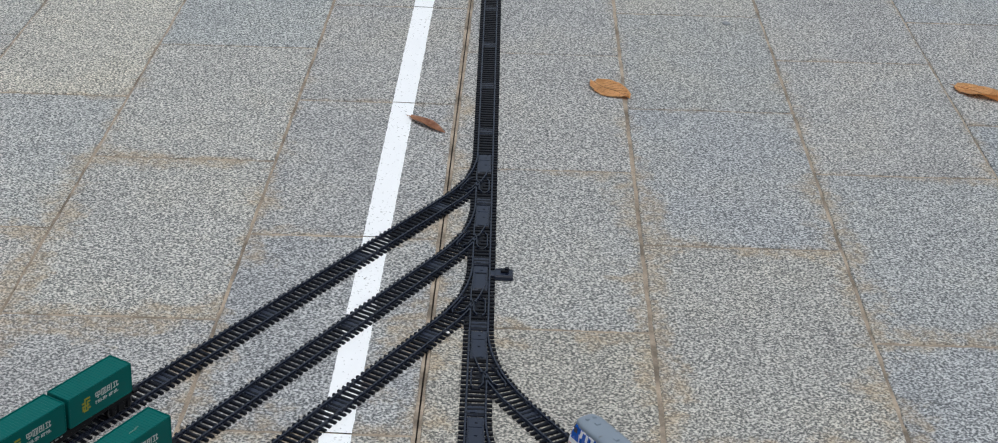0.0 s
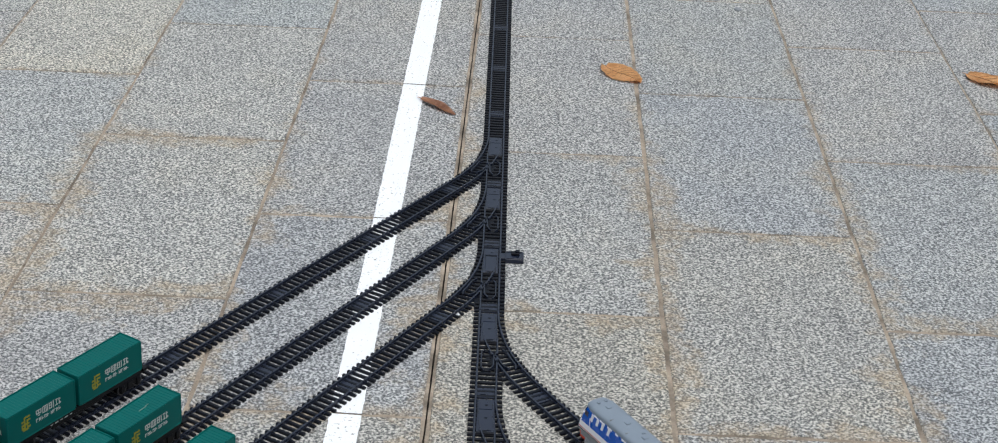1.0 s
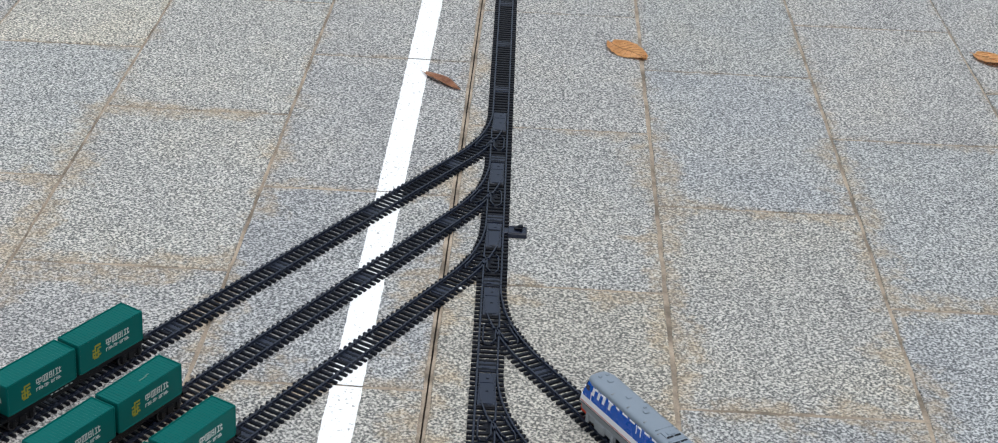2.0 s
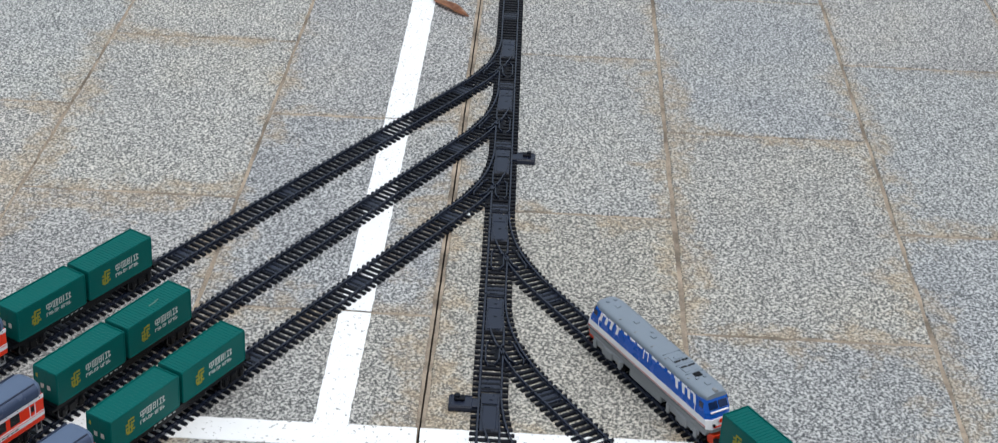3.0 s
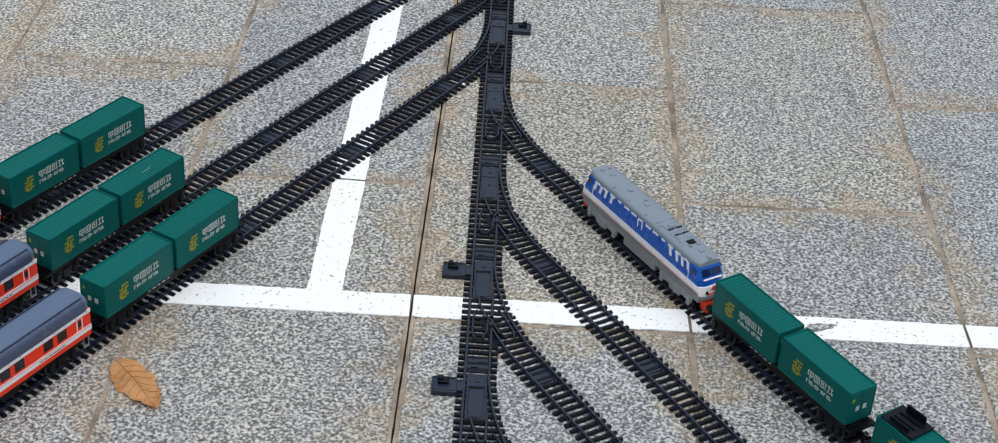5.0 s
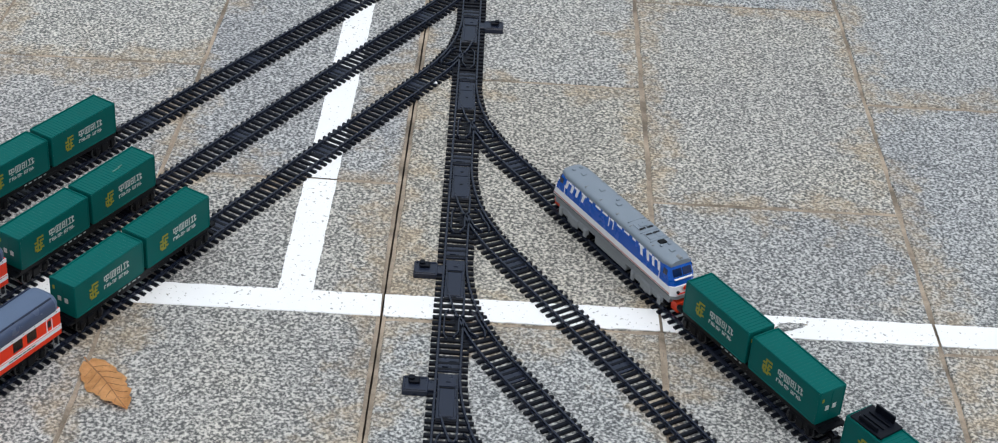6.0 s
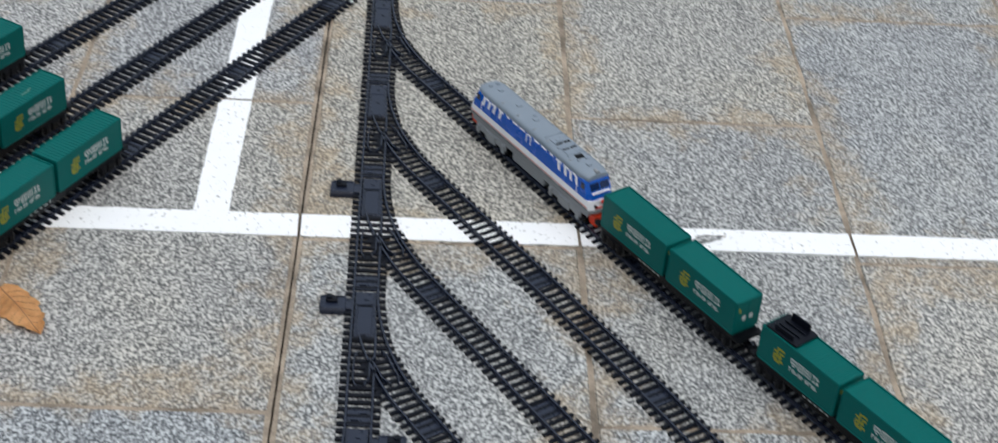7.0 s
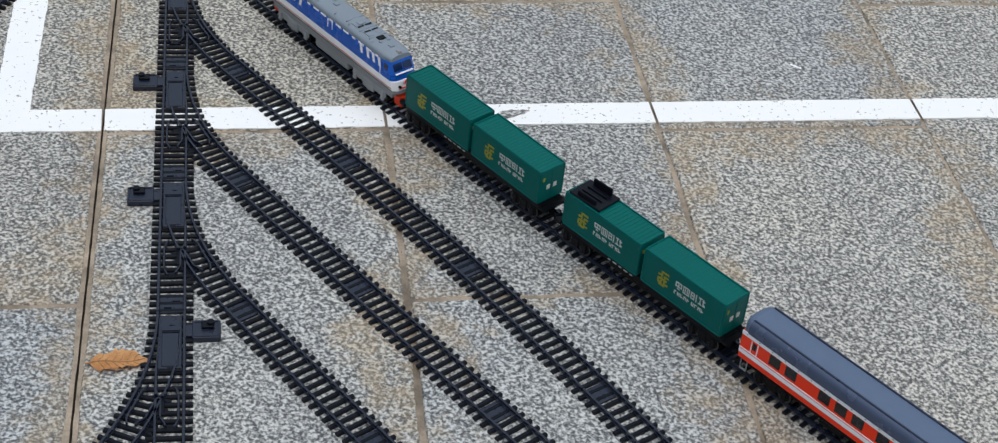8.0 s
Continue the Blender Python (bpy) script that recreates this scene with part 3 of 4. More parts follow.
def container_wagon():
    ob = thing("container_wagon", Matrix(), "black toy flat wagon carrying two green freight containers", "toy wagon", "container wagons")
    bm = bmesh.new()
    box(bm, (0, 0, 0.0190), (0.221, 0.0290, 0.0026), 0.0005)
    box(bm, (0, 0, 0.0165), (0.110, 0.0100, 0.0050), 0.0006)
    for s in (-1, 1):
        box(bm, (0, s * 0.0140, 0.0180), (0.214, 0.0022, 0.0044), 0.0005)
        box(bm, (0, s * 0.0142, 0.0150), (0.080, 0.0020, 0.0030), 0.0005)
        for e in (-1, 1):
            box(bm, (e * 0.1085, s * 0.010, 0.0190), (0.0050, 0.0070, 0.0032), 0.0005)
    for e in (-1, 1):
        box(bm, (e * 0.1120, 0, 0.0184), (0.0080, 0.0335, 0.0022), 0.0005)
        for s in (-1, 1):
            box(bm, (e * 0.1165, s * 0.0125, 0.0186), (0.0030, 0.0050, 0.0016), 0.0004)
    part("chassis", bm, CHASSIS, ob)
    for s in (-1, 1):
        for k in range(5):
            part("chassis_mark", boxes(((s * (0.010 + k * 0.0075), s * 0.01525, 0.0180), (0.0034 + 0.0016 * (k % 2), 0.0003, 0.0008))), WHITE, ob)
    for e in (-1, 1):
        bogie(ob, e * 0.086)
        coupler(ob, e * 0.110, e)
    container(ob, -0.0545, True)
    container(ob, 0.0545, False)
    return ob


def arch(width, low, high, shoulder, n=12):
    """Half of a rounded roof outline, from one eave to the other."""
    pts = []
    for i in range(n + 1):
        a = math.pi * i / n
        y, z = -math.cos(a), math.sin(a)
        k = abs(y) ** 0.75
        pts.append((math.copysign(k, y) * width / 2 if abs(y) > 1e-9 else 0.0, low + (high - low) * z ** shoulder))
    return pts


def passenger_coach():
    ob = thing("passenger_coach", Matrix(), "red and white toy passenger coach with a slate-blue roof", "toy coach", "passenger coaches")
    L, W, LOW, EAVE, HIGH = 0.300, 0.0370, 0.0185, 0.0490, 0.0640
    part("body", boxes(((0, 0, (LOW + EAVE) / 2), (L, W, EAVE - LOW)), chamfer=0.0008), COACH_RED, ob, "bright red plastic coach body")
    roof = arch(W + 0.0016, EAVE, HIGH, 0.52, 44)
    bm = bmesh.new()
    prism(bm, roof + [(0.0, EAVE - 0.0002)], -L / 2 + 0.007, L / 2 - 0.007, True, 0.97, 0.97, (0, EAVE))
    for e in (-1, 1):
        prism(bm, roof + [(0.0, EAVE - 0.0002)], e * (L / 2 - 0.007), e * (L / 2 - 0.0025), True, 0.97, 0.91, (0, EAVE))
        prism(bm, roof + [(0.0, EAVE - 0.0002)], e * (L / 2 - 0.0025), e * (L / 2 + 0.0002), True, 0.91, 0.76, (0, EAVE))
    part("roof", bm, ROOF_BLUE, ob, "slate-blue rounded roof")
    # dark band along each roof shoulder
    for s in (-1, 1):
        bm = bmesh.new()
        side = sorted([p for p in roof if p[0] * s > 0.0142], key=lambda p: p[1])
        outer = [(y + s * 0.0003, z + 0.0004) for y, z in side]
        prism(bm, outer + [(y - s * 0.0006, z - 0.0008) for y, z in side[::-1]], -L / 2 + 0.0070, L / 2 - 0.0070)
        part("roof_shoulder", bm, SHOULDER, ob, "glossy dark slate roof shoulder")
        top = side[-1]
        part("roof_rib", boxes(((0, top[0] - s * 0.0006, top[1] + 0.0006), (L - 0.014, 0.0021, 0.0016)), chamfer=0.0005), NAVY, ob, "navy rib along the roof")
        y = s * W / 2
        part("upper_stripe", boxes(((0, y, 0.0468), (L - 0.0006, 0.0008, 0.0046)), chamfer=0.0002), COACH_WHITE, ob, "white stripe under the roof")
        part("lower_stripe", boxes(((0, y, 0.0272), (L - 0.0006, 0.0008, 0.0064)), chamfer=0.0002), COACH_WHITE, ob, "white stripe under the windows")
        part("stripe_line", boxes(((0, y + s * 0.0003, 0.0290), (L - 0.004, 0.0004, 0.0007))), COACH_RED, ob)
        for i in range(20):
            part("vent", boxes(((-L / 2 + 0.006 + i * 0.0152, y + s * 0.0004, 0.0472), (0.0011, 0.0003, 0.0010))), NAVY, ob)
        for k in range(6):
            part("side_mark", boxes(((-s * 0.100 + s * k * 0.0062 - s * 0.010, y + s * 0.0004, 0.0262), (0.0046, 0.0003, 0.0012))), CHASSIS, ob)
        for k in (-6.35, -5.25, -3.0, -1.9, -0.8, 0.8, 1.9, 3.0, 5.25, 6.35):
            part("window", boxes(((k * 0.0172, y, 0.0385), (0.0128, 0.0009, 0.0112)), chamfer=0.0003), DARK_GLASS, ob, "dark coach window")
        for e in (-1, 1):
            bm = bmesh.new()
            for dx in (-0.0036, 0.0036):
                box(bm, (e * (L / 2 - 0.0165) + dx, y, 0.0372), (0.0009, 0.0011, 0.0125))
            door = part("door", bm, COACH_WHITE, ob, "white-framed end door")
            part("pane", boxes(((e * (L / 2 - 0.0165), y, 0.0386), (0.0040, 0.0010, 0.0072))), DARK_GLASS, door)
            bm = bmesh.new()
            for dx in (-0.0035, 0.0035):
                box(bm, (e * (L / 2 - 0.0085) + dx, y - s * 0.001, 0.0150), (0.0008, 0.0012, 0.0085))
            box(bm, (e * (L / 2 - 0.0085), y - s * 0.001, 0.0112), (0.0078, 0.0016, 0.0009))
            part("step", bm, UNDER_GREY, ob)
    bm = bmesh.new()
    box(bm, (0, 0, 0.0165), (L - 0.006, W - 0.006, 0.0040), 0.0005)
    for s in (-1, 1):
        box(bm, (0.02, s * 0.011, 0.0125), (0.050, 0.0070, 0.0060), 0.0008)
        box(bm, (-0.04, s * 0.011, 0.0130), (0.026, 0.0070, 0.0050), 0.0008)
    part("underframe", bm, CHASSIS, ob)
    for e in (-1, 1):
        bogie(ob, e * 0.108, 0.030)
        coupler(ob, e * (L / 2 - 0.002), e)
        part("gangway", boxes(((e * (L / 2 + 0.0014), 0, 0.0345), (0.0034, 0.0150, 0.0280)), chamfer=0.0008), CHASSIS, ob)
    return ob


def locomotive(m):
    ob = thing("toy_locomotive", m, "blue and white toy diesel locomotive with grey roof and red plough", "toy locomotive")
    L, W = 0.236, 0.0335
    FLOOR, EAVE, HIGH = 0.0200, 0.0530, 0.0605
    # white lower body with raked noses
    def shell(bm, low, high, x_low, x_high, w_low, w_high):
        ring = []
        for z, xx, w in ((low, x_low, w_low), (high, x_high, w_high)):
            c = 0.006
            ring.append([bm.verts.new(p) for p in ((-xx, -w / 2 + c, z), (-xx + c * 0.7, -w / 2, z), (xx - c * 0.7, -w / 2, z), (xx, -w / 2 + c, z), (xx, w / 2 - c, z), (xx - c * 0.7, w / 2, z), (-xx + c * 0.7, w / 2, z), (-xx, w / 2 - c, z))])
        for i in range(8):
            bm.faces.new((ring[0][i], ring[0][(i + 1) % 8], ring[1][(i + 1) % 8], ring[1][i]))
        bm.faces.new(ring[0][::-1])
        bm.faces.new(ring[1])
        bmesh.ops.recalc_face_normals(bm, faces=bm.faces)
    bm = bmesh.new()
    shell(bm, FLOOR, 0.0234, L / 2 + 0.001, L / 2 + 0.0004, W - 0.0006, W - 0.0006)
    part("skirt", bm, UNDER_GREY, ob, "pale grey skirt")
    bm = bmesh.new()
    shell(bm, 0.0234, 0.0335, L / 2 + 0.0004, L / 2 - 0.0022, W, W)
    part("lower_body", bm, LOCO_WHITE, ob, "white band round the body with red lining")
    bm = bmesh.new()
    shell(bm, 0.0335, 0.0405, L / 2 - 0.0040, L / 2 - 0.0055, W, W)
    shell(bm, 0.0405, EAVE, L / 2 - 0.0055, L / 2 - 0.0125, W, W - 0.0012)
    part("upper_body", bm, LOCO_BLUE, ob, "glossy blue upper body")
    roof = arch(W - 0.0010, EAVE, HIGH, 0.62, 36)
    bm = bmesh.new()
    prism(bm, roof + [(0.0, EAVE - 0.0002)], -L / 2 + 0.024, L / 2 - 0.024, True, 1, 1, (0, EAVE))
    for e in (-1, 1):
        prism(bm, [(y, z) for y, z in roof] + [(0.0, EAVE - 0.0002)], e * (L / 2 - 0.024), e * (L / 2 - 0.0125), True, 1.0, 0.80, (0, EAVE))
    r = part("roof", bm, LOCO_GREY, ob, "blue-grey rounded roof")
    for x, y, sx, sy in ((0.088, 0, 0.006, 0.006), (0.076, 0.005, 0.004, 0.004), (0.076, -0.005, 0.004, 0.004), (0.034, 0, 0.006, 0.010), (-0.012, 0.0, 0.006, 0.006), (-0.02, 0.004, 0.003, 0.004), (-0.045, 0, 0.006, 0.006), (-0.082, 0, 0.006, 0.006), (-0.095, 0.005, 0.004, 0.004), (-0.095, -0.005, 0.004, 0.004)):
        part("roof_hatch", boxes(((x, y, HIGH + 0.0002), (sx, sy, 0.0022)), chamfer=0.0005), LOCO_GREY, r)
    for x in (0.022, 0.046, 0.064):
        part("roof_rib", boxes(((x, 0, HIGH - 0.0006), (0.0016, 0.0235, 0.0022)), chamfer=0.0004), LOCO_GREY, r)
    for x, y in ((0.034, 0.006), (0.034, -0.006), (0.055, 0.006), (0.055, -0.006)):
        part("roof_panel", boxes(((x, y, HIGH - 0.0002), (0.012, 0.0070, 0.0012)), chamfer=0.0003), LOCO_GREY, r)
    for s in (-1, 1):
        part("roof_gutter", boxes(((0, s * (W / 2 - 0.0022), EAVE + 0.0022), (L - 0.052, 0.0016, 0.0016)), chamfer=0.0004), UNDER_GREY, r)
        for x in (-0.060, -0.030, 0.002, 0.028, 0.070):
            part("roof_seam", boxes(((x, s * 0.0075, HIGH - 0.0010), (0.0008, 0.0120, 0.0012))), UNDER_GREY, r)
    part("exhaust", boxes(((0.070, 0, HIGH + 0.0004), (0.007, 0.009, 0.0018)), chamfer=0.0004), CHASSIS, r)
    for x, y in ((0.040, 0.005), (0.040, -0.005), (0.052, 0.005), (0.052, -0.005)):
        part("roof_grille", boxes(((x, y, HIGH + 0.0003), (0.0022, 0.0080, 0.0012))), DARK_GLASS, r)
    bm = bmesh.new()
    drum(bm, (L / 2 - 0.0165, 0, EAVE + 0.0066), "x", 0.0024, 0.006, 12)
    part("headlamp", bm, UNDER_GREY, ob)
    for s in (-1, 1):
        y = s * W / 2
        up = s * (W / 2 - 0.0003)
        part("lining", boxes(((0, y + s * 0.0001, 0.0256), (L - 0.010, 0.0005, 0.0010))), LINING, ob)
        part("skirt_line", boxes(((0, y + s * 0.0001, 0.0235), (L - 0.010, 0.0005, 0.0007))), CHASSIS, ob)
        for i in range(13):
            part("eave_dash", boxes((((i - 6) * 0.0140, up - s * 0.0002, 0.0515), (0.0098 if i % 3 else 0.0060, 0.0006, 0.0024)), chamfer=0.0002), LOCO_WHITE, ob)
        # slanted white flashes at both ends and two in the middle
        for x, lean in ((0.0905, -14), (0.0800, -14), (0.0700, -14), (0.0580, -14), (-0.0905, 14), (-0.0800, 14), (-0.0700, 14), (-0.0580, 14), (0.003, 0), (-0.005, 0)):
            bm = bmesh.new()
            box(bm, (0, 0, 0), (0.0042 if lean else 0.0016, 0.0007, 0.0192), 0, pose(0, 0, 0, 0, lean, 0))
            part("white_flash", bm, LOCO_WHITE, ob, at=pose(x, up - s * 0.0001, 0.0428))
        for x in (-0.045, -0.032, -0.018, 0.018, 0.032, 0.045):
            part("side_window", boxes(((x, up, 0.0468), (0.0085, 0.0006, 0.0046)), chamfer=0.0002), LOCO_BLUE, ob)
        for e in (-1, 1):
            part("cab_window", boxes(((e * 0.1010, up - s * 0.0001, 0.0468), (0.0072, 0.0008, 0.0070)), chamfer=0.0003), CAB_GLASS, ob)
            part("door_rail", boxes(((e * 0.0925, y + s * 0.0006, 0.0385), (0.0007, 0.0006, 0.0130))), COACH_WHITE, ob)
    for e in (-1, 1):
        rake = pose(0, 0, 0, 0, -e * 29.3, 0)
        for s in (-1, 1):
            bm = bmesh.new()
            box(bm, (0, 0, 0), (0.0008, 0.0118, 0.0086), 0.0004)
            part("windscreen", bm, CAB_GLASS, ob, "dark blue tinted cab windscreen", at=pose(e * (L / 2 - 0.0088), s * 0.0064, 0.0470) @ rake)
            bm = bmesh.new()
            drum(bm, (e * (L / 2 + 0.0006), s * 0.0095, 0.0285), "x", 0.0017, 0.0018, 12)
            part("marker_lamp", bm, DARK_GLASS, ob)
        part("windscreen_sill", boxes(((e * (L / 2 - 0.0050), 0, 0.0412), (0.0022, W - 0.010, 0.0012)), chamfer=0.0003), LOCO_WHITE, ob)
        bm = bmesh.new()
        drum(bm, (e * (L / 2 - 0.0008), 0, 0.0322), "x", 0.0036, 0.0012, 20)
        part("badge_disc", bm, LOCO_WHITE, ob)
        bm = bmesh.new()
        drum(bm, (e * (L / 2 - 0.0006), 0, 0.0322), "x", 0.0028, 0.0016, 16)
        part("nose_badge", bm, COACH_RED, ob, "round red nose badge")
        part("nose_line", boxes(((e * (L / 2 + 0.0008), 0, 0.0262), (0.0008, W - 0.014, 0.0012))), COACH_RED, ob)
        bm = bmesh.new()
        prism(bm, [(-0.0098, 0.0170), (0.0098, 0.0170), (0.0080, 0.0085), (-0.0080, 0.0085)], e * (L / 2 - 0.009), e * (L / 2 + 0.0025))
        part("plough", bm, LOCO_RED, ob, "orange-red plough")
        bogie(ob, e * 0.072, 0.050, 0.031, UNDER_GREY, "motor_bogie", 3)
        coupler(ob, e * (L / 2 + 0.0005), e)
    bm = bmesh.new()
    box(bm, (0, 0, 0.0178), (L - 0.012, W - 0.004, 0.0052), 0.0005)
    box(bm, (0, 0, 0.0125), (0.062, W - 0.005, 0.0085), 0.0016)
    part("underframe", bm, UNDER_GREY, ob, "grey underframe with fuel tank")
    return ob


DECK, DECK_UP, STRETCH = 0.0205, 0.0275, 1.04


def raised(z):
    """Heights of the rolling stock on its large wheels: the running gear is taller, the bodies stand higher."""
    if z <= RAIL_Z:
        return z
    if z <= DECK:
        return RAIL_Z + (z - RAIL_Z) * (DECK_UP - RAIL_Z) / (DECK - RAIL_Z)
    return DECK_UP + (z - DECK) * STRETCH


def set_up(ob):
    done = set()
    for o in ob.children_recursive:
        if o.data in (WHEEL, RIM):
            continue
        if o.matrix_basis.translation.z > 0.001:
            o.location.z = raised(o.location.z)
        elif o.data not in done:
            done.add(o.data)
            for v in o.data.vertices:
                v.co.z = raised(v.co.z)
    return ob


ROOF_TOP = raised(C_TOP)


def on_line(line, s, half):
    """A vehicle's pose on a line, its bogies half a wheelbase to each side of s."""
    a, b = line.at(s - half).translation, line.at(s + half).translation
    d = b - a
    return Matrix.Translation((a + b) / 2) @ Matrix.Rotation(math.atan2(d.y, d.x), 4, "Z")


wagon = set_up(container_wagon())
coach = set_up(passenger_coach())
WAGONS = [("L1", 1.010, 0.018), ("L2", 0.908, 0.021), ("L3", 0.766, 0.023)]      # siding, wagon's place, gap to its coach
TRAIN = (0.9275, 0.680, 0.436, 1.208)          # on the right-hand siding: leading wagon, second wagon, locomotive, standing coach
stock = []
first = {"wagon": wagon, "coach": coach}


def place(kind, m):
    base = first[kind]
    if base not in stock:
        base.matrix_basis = m
        stock.append(base)
        return base
    made = copy_thing(base, m)
    stock.append(made)
    return made


for name, s, gap in WAGONS:
    place("wagon", on_line(lines[name], s, 0.086))
    place("coach", on_line(lines[name], s + 0.1063 + gap + 0.150, 0.108))
scuffed = [o for o in stock if o.name.startswith("container_wagon")][1]
part("scuff", boxes(((-0.058, 0.003, ROOF_TOP - 0.0006), (0.012, 0.0012, 0.0010)), ((-0.066, 0.0015, ROOF_TOP - 0.0006), (0.006, 0.0010, 0.0010))), SCUFF, scuffed, "pale scrape on the container roof")
tail = place("wagon", on_line(lines["R1"], TRAIN[0], 0.086))
place("wagon", on_line(lines["R1"], TRAIN[1], 0.086))
set_up(locomotive(on_line(lines["R1"], TRAIN[2], 0.072)))
place("coach", on_line(lines["R1"], TRAIN[3], 0.108))


def plastic_bracket(m):
    ob = thing("plastic_bracket", m, "loose black plastic bracket with raised ribs on a container roof", "plastic part")
    part("base", boxes(((0, 0, 0.0012), (0.040, 0.031, 0.0024)), chamfer=0.0005), TRACK, ob)
    part("fin", boxes(((0, 0.0115, 0.0060), (0.024, 0.0022, 0.0090)), chamfer=0.0005), TRACK, ob)
    part("fin", boxes(((0, -0.0115, 0.0045), (0.024, 0.0022, 0.0060)), chamfer=0.0005), TRACK, ob)
    for y in (-0.004, 0.004):
        part("rib", boxes(((0, y, 0.0032), (0.026, 0.0016, 0.0020)), chamfer=0.0003), TRACK, ob)
    return ob


plastic_bracket(tail.matrix_basis @ pose(-0.083, 0, ROOF_TOP - 0.0001, 0, 0, 3))


# ---- fallen leaves ----
def leaf(m, length, width, material, label, curl=0.006, ragged=0.0, seed=1):
    """A dry leaf: a curled blade with midrib, side veins and stalk."""
    rnd = random.Random(seed)
    ob = thing("fallen_leaf", m, label, "leaf", "fallen leaves")
    bm = bmesh.new()
    nx, ny = 18, 8
    grid = []
    wob = [rnd.uniform(-1, 1) for _ in range(nx + 1)]
    def height(u, v):
        return curl * (abs(v) ** 1.6) * (0.55 + 0.45 * math.sin(3 * u + seed)) + 0.0016 * math.sin(7 * u + 3 * v + seed) + 0.0022
    for i in range(nx + 1):
        u = i / nx
        half = width / 2 * (math.sin(math.pi * min(0.985, 0.03 + u * 0.96) ** 0.85) ** 0.75) * (1 + ragged * wob[i])
        row = []
        for j in range(-ny // 2, ny // 2 + 1):
            v = j / (ny / 2)
            row.append(bm.verts.new(((u - 0.5) * length, v * half, height(u, v))))
        grid.append(row)
    for a, b in zip(grid, grid[1:]):
        for j in range(ny):
            bm.faces.new((a[j], a[j + 1], b[j + 1], b[j]))
    bmesh.ops.solidify(bm, geom=bm.faces[:], thickness=0.0005)
    part("blade", bm, material, ob, smooth=True)
    bm = bmesh.new()
    def strip(p, q, w0, w1, n=8):
        last = None
        for i in range(n + 1):
            k = i / n
            u, v = p[0] + (q[0] - p[0]) * k, p[1] + (q[1] - p[1]) * k
            half = width / 2 * (math.sin(math.pi * min(0.985, 0.03 + max(0, u) * 0.96) ** 0.85) ** 0.75) if u >= 0 else 0
            w = (w0 + (w1 - w0) * k) / 2
            z = height(u, v) + 0.0006
            x, y = (u - 0.5) * length, v * half
            now = [bm.verts.new((x, y - w, z)), bm.verts.new((x, y + w, z)), bm.verts.new((x, y + w, z - 0.0007)), bm.verts.new((x, y - w, z - 0.0007))]
            if last:
                for j in range(4):
                    bm.faces.new((last[j], last[(j + 1) % 4], now[(j + 1) % 4], now[j]))
            last = now
    strip((-0.10, 0), (0.96, 0), 0.0013, 0.0006, 14)
    for i in range(6):
        for s in (-1, 1):
            strip((0.12 + i * 0.125, 0), (0.24 + i * 0.125, s * 0.80), 0.0005, 0.0003, 6)
    bmesh.ops.recalc_face_normals(bm, faces=bm.faces)
    part("midrib", bm, VEIN, ob, "darker midrib and side veins")
    return ob


leaf(pose(0.272, 1.385, 0, 0, 0, -48), 0.092, 0.062, LEAF_TAN, "curled dry tan leaf lying on the paving", 0.008, 0.06, 3)
leaf(pose(0.942, 1.458, 0, 0, 0, -46), 0.098, 0.054, LEAF_TAN, "curled dry tan leaf lying beside a joint", 0.010, 0.08, 5)
leaf(pose(-0.044, 1.187, 0, 4, 0, -44), 0.086, 0.020, LEAF_BROWN, "narrow reddish-brown dry leaf beside the white line", 0.005, 0.04, 7)
leaf(pose(-0.2605, -0.166, 0, 0, 0, -52), 0.088, 0.040, LEAF_TAN, "broad dry tan leaf with a torn tip", 0.0015, 0.16, 11)
leaf(pose(0.034, -0.374, 0, 0, 0, 4), 0.050, 0.027, LEAF_TAN, "torn dry tan leaf lying against the main track", 0.0022, 0.30, 13)


def pebble(m, r):
    bm = bmesh.new()
    bmesh.ops.create_icosphere(bm, subdivisions=2, radius=r)
    for v in bm.verts:
        v.co *= 1 + 0.25 * noise.noise(v.co * 60)
        v.co.z = max(v.co.z * 0.5, -r * 0.2)
    ob = new("pebble", finish(bm, "pebble", UNDER_GREY, True))
    ob.matrix_basis = m
    return tagged(ob, "small dark stone lying on the grey paving", "stone")


pebble(pose(0.512, 1.769, 0.001), 0.0085)
chip = pebble(pose(0.024, 0.497, 0.001), 0.0038)
chip.data.materials[0] = PAINT
chip["label"] = "tiny white stone chip beside the tracks"

# ---- paving ----
COLUMNS = [-2.02, -1.73, -1.42, -1.125, -0.838, -0.573, -0.288, -0.001, 0.299, 0.601, 0.912, 1.185, 1.48, 1.775, 2.07, 2.36]
SHIFT = [0.245, -0.02, 0.245, -0.02, 0.235, -0.02, 0.243, -0.010, 0.253, -0.002, 0.262, 0.0, 0.262, 0.0, 0.262]
ROW = [0.525, 0.52, 0.525, 0.51, 0.505, 0.508, 0.512, 0.521, 0.526, 0.535, 0.527, 0.53, 0.53, 0.53, 0.53]
FAN = [-0.012, -0.012, -0.012, 0.010, 0.010, 0.009, 0.012, 0.003, -0.003, -0.009, -0.018, -0.018, -0.018, -0.018, -0.018, -0.018]     # sideways drift of each long joint per metre
JOINT = 0.0050                 # between the stones of one column
RUNS = {7: 0.0100, 8: 0.0058, 6: 0.0036, 9: 0.0050, 10: 0.0034}     # the long joints, by column; others 0.0026

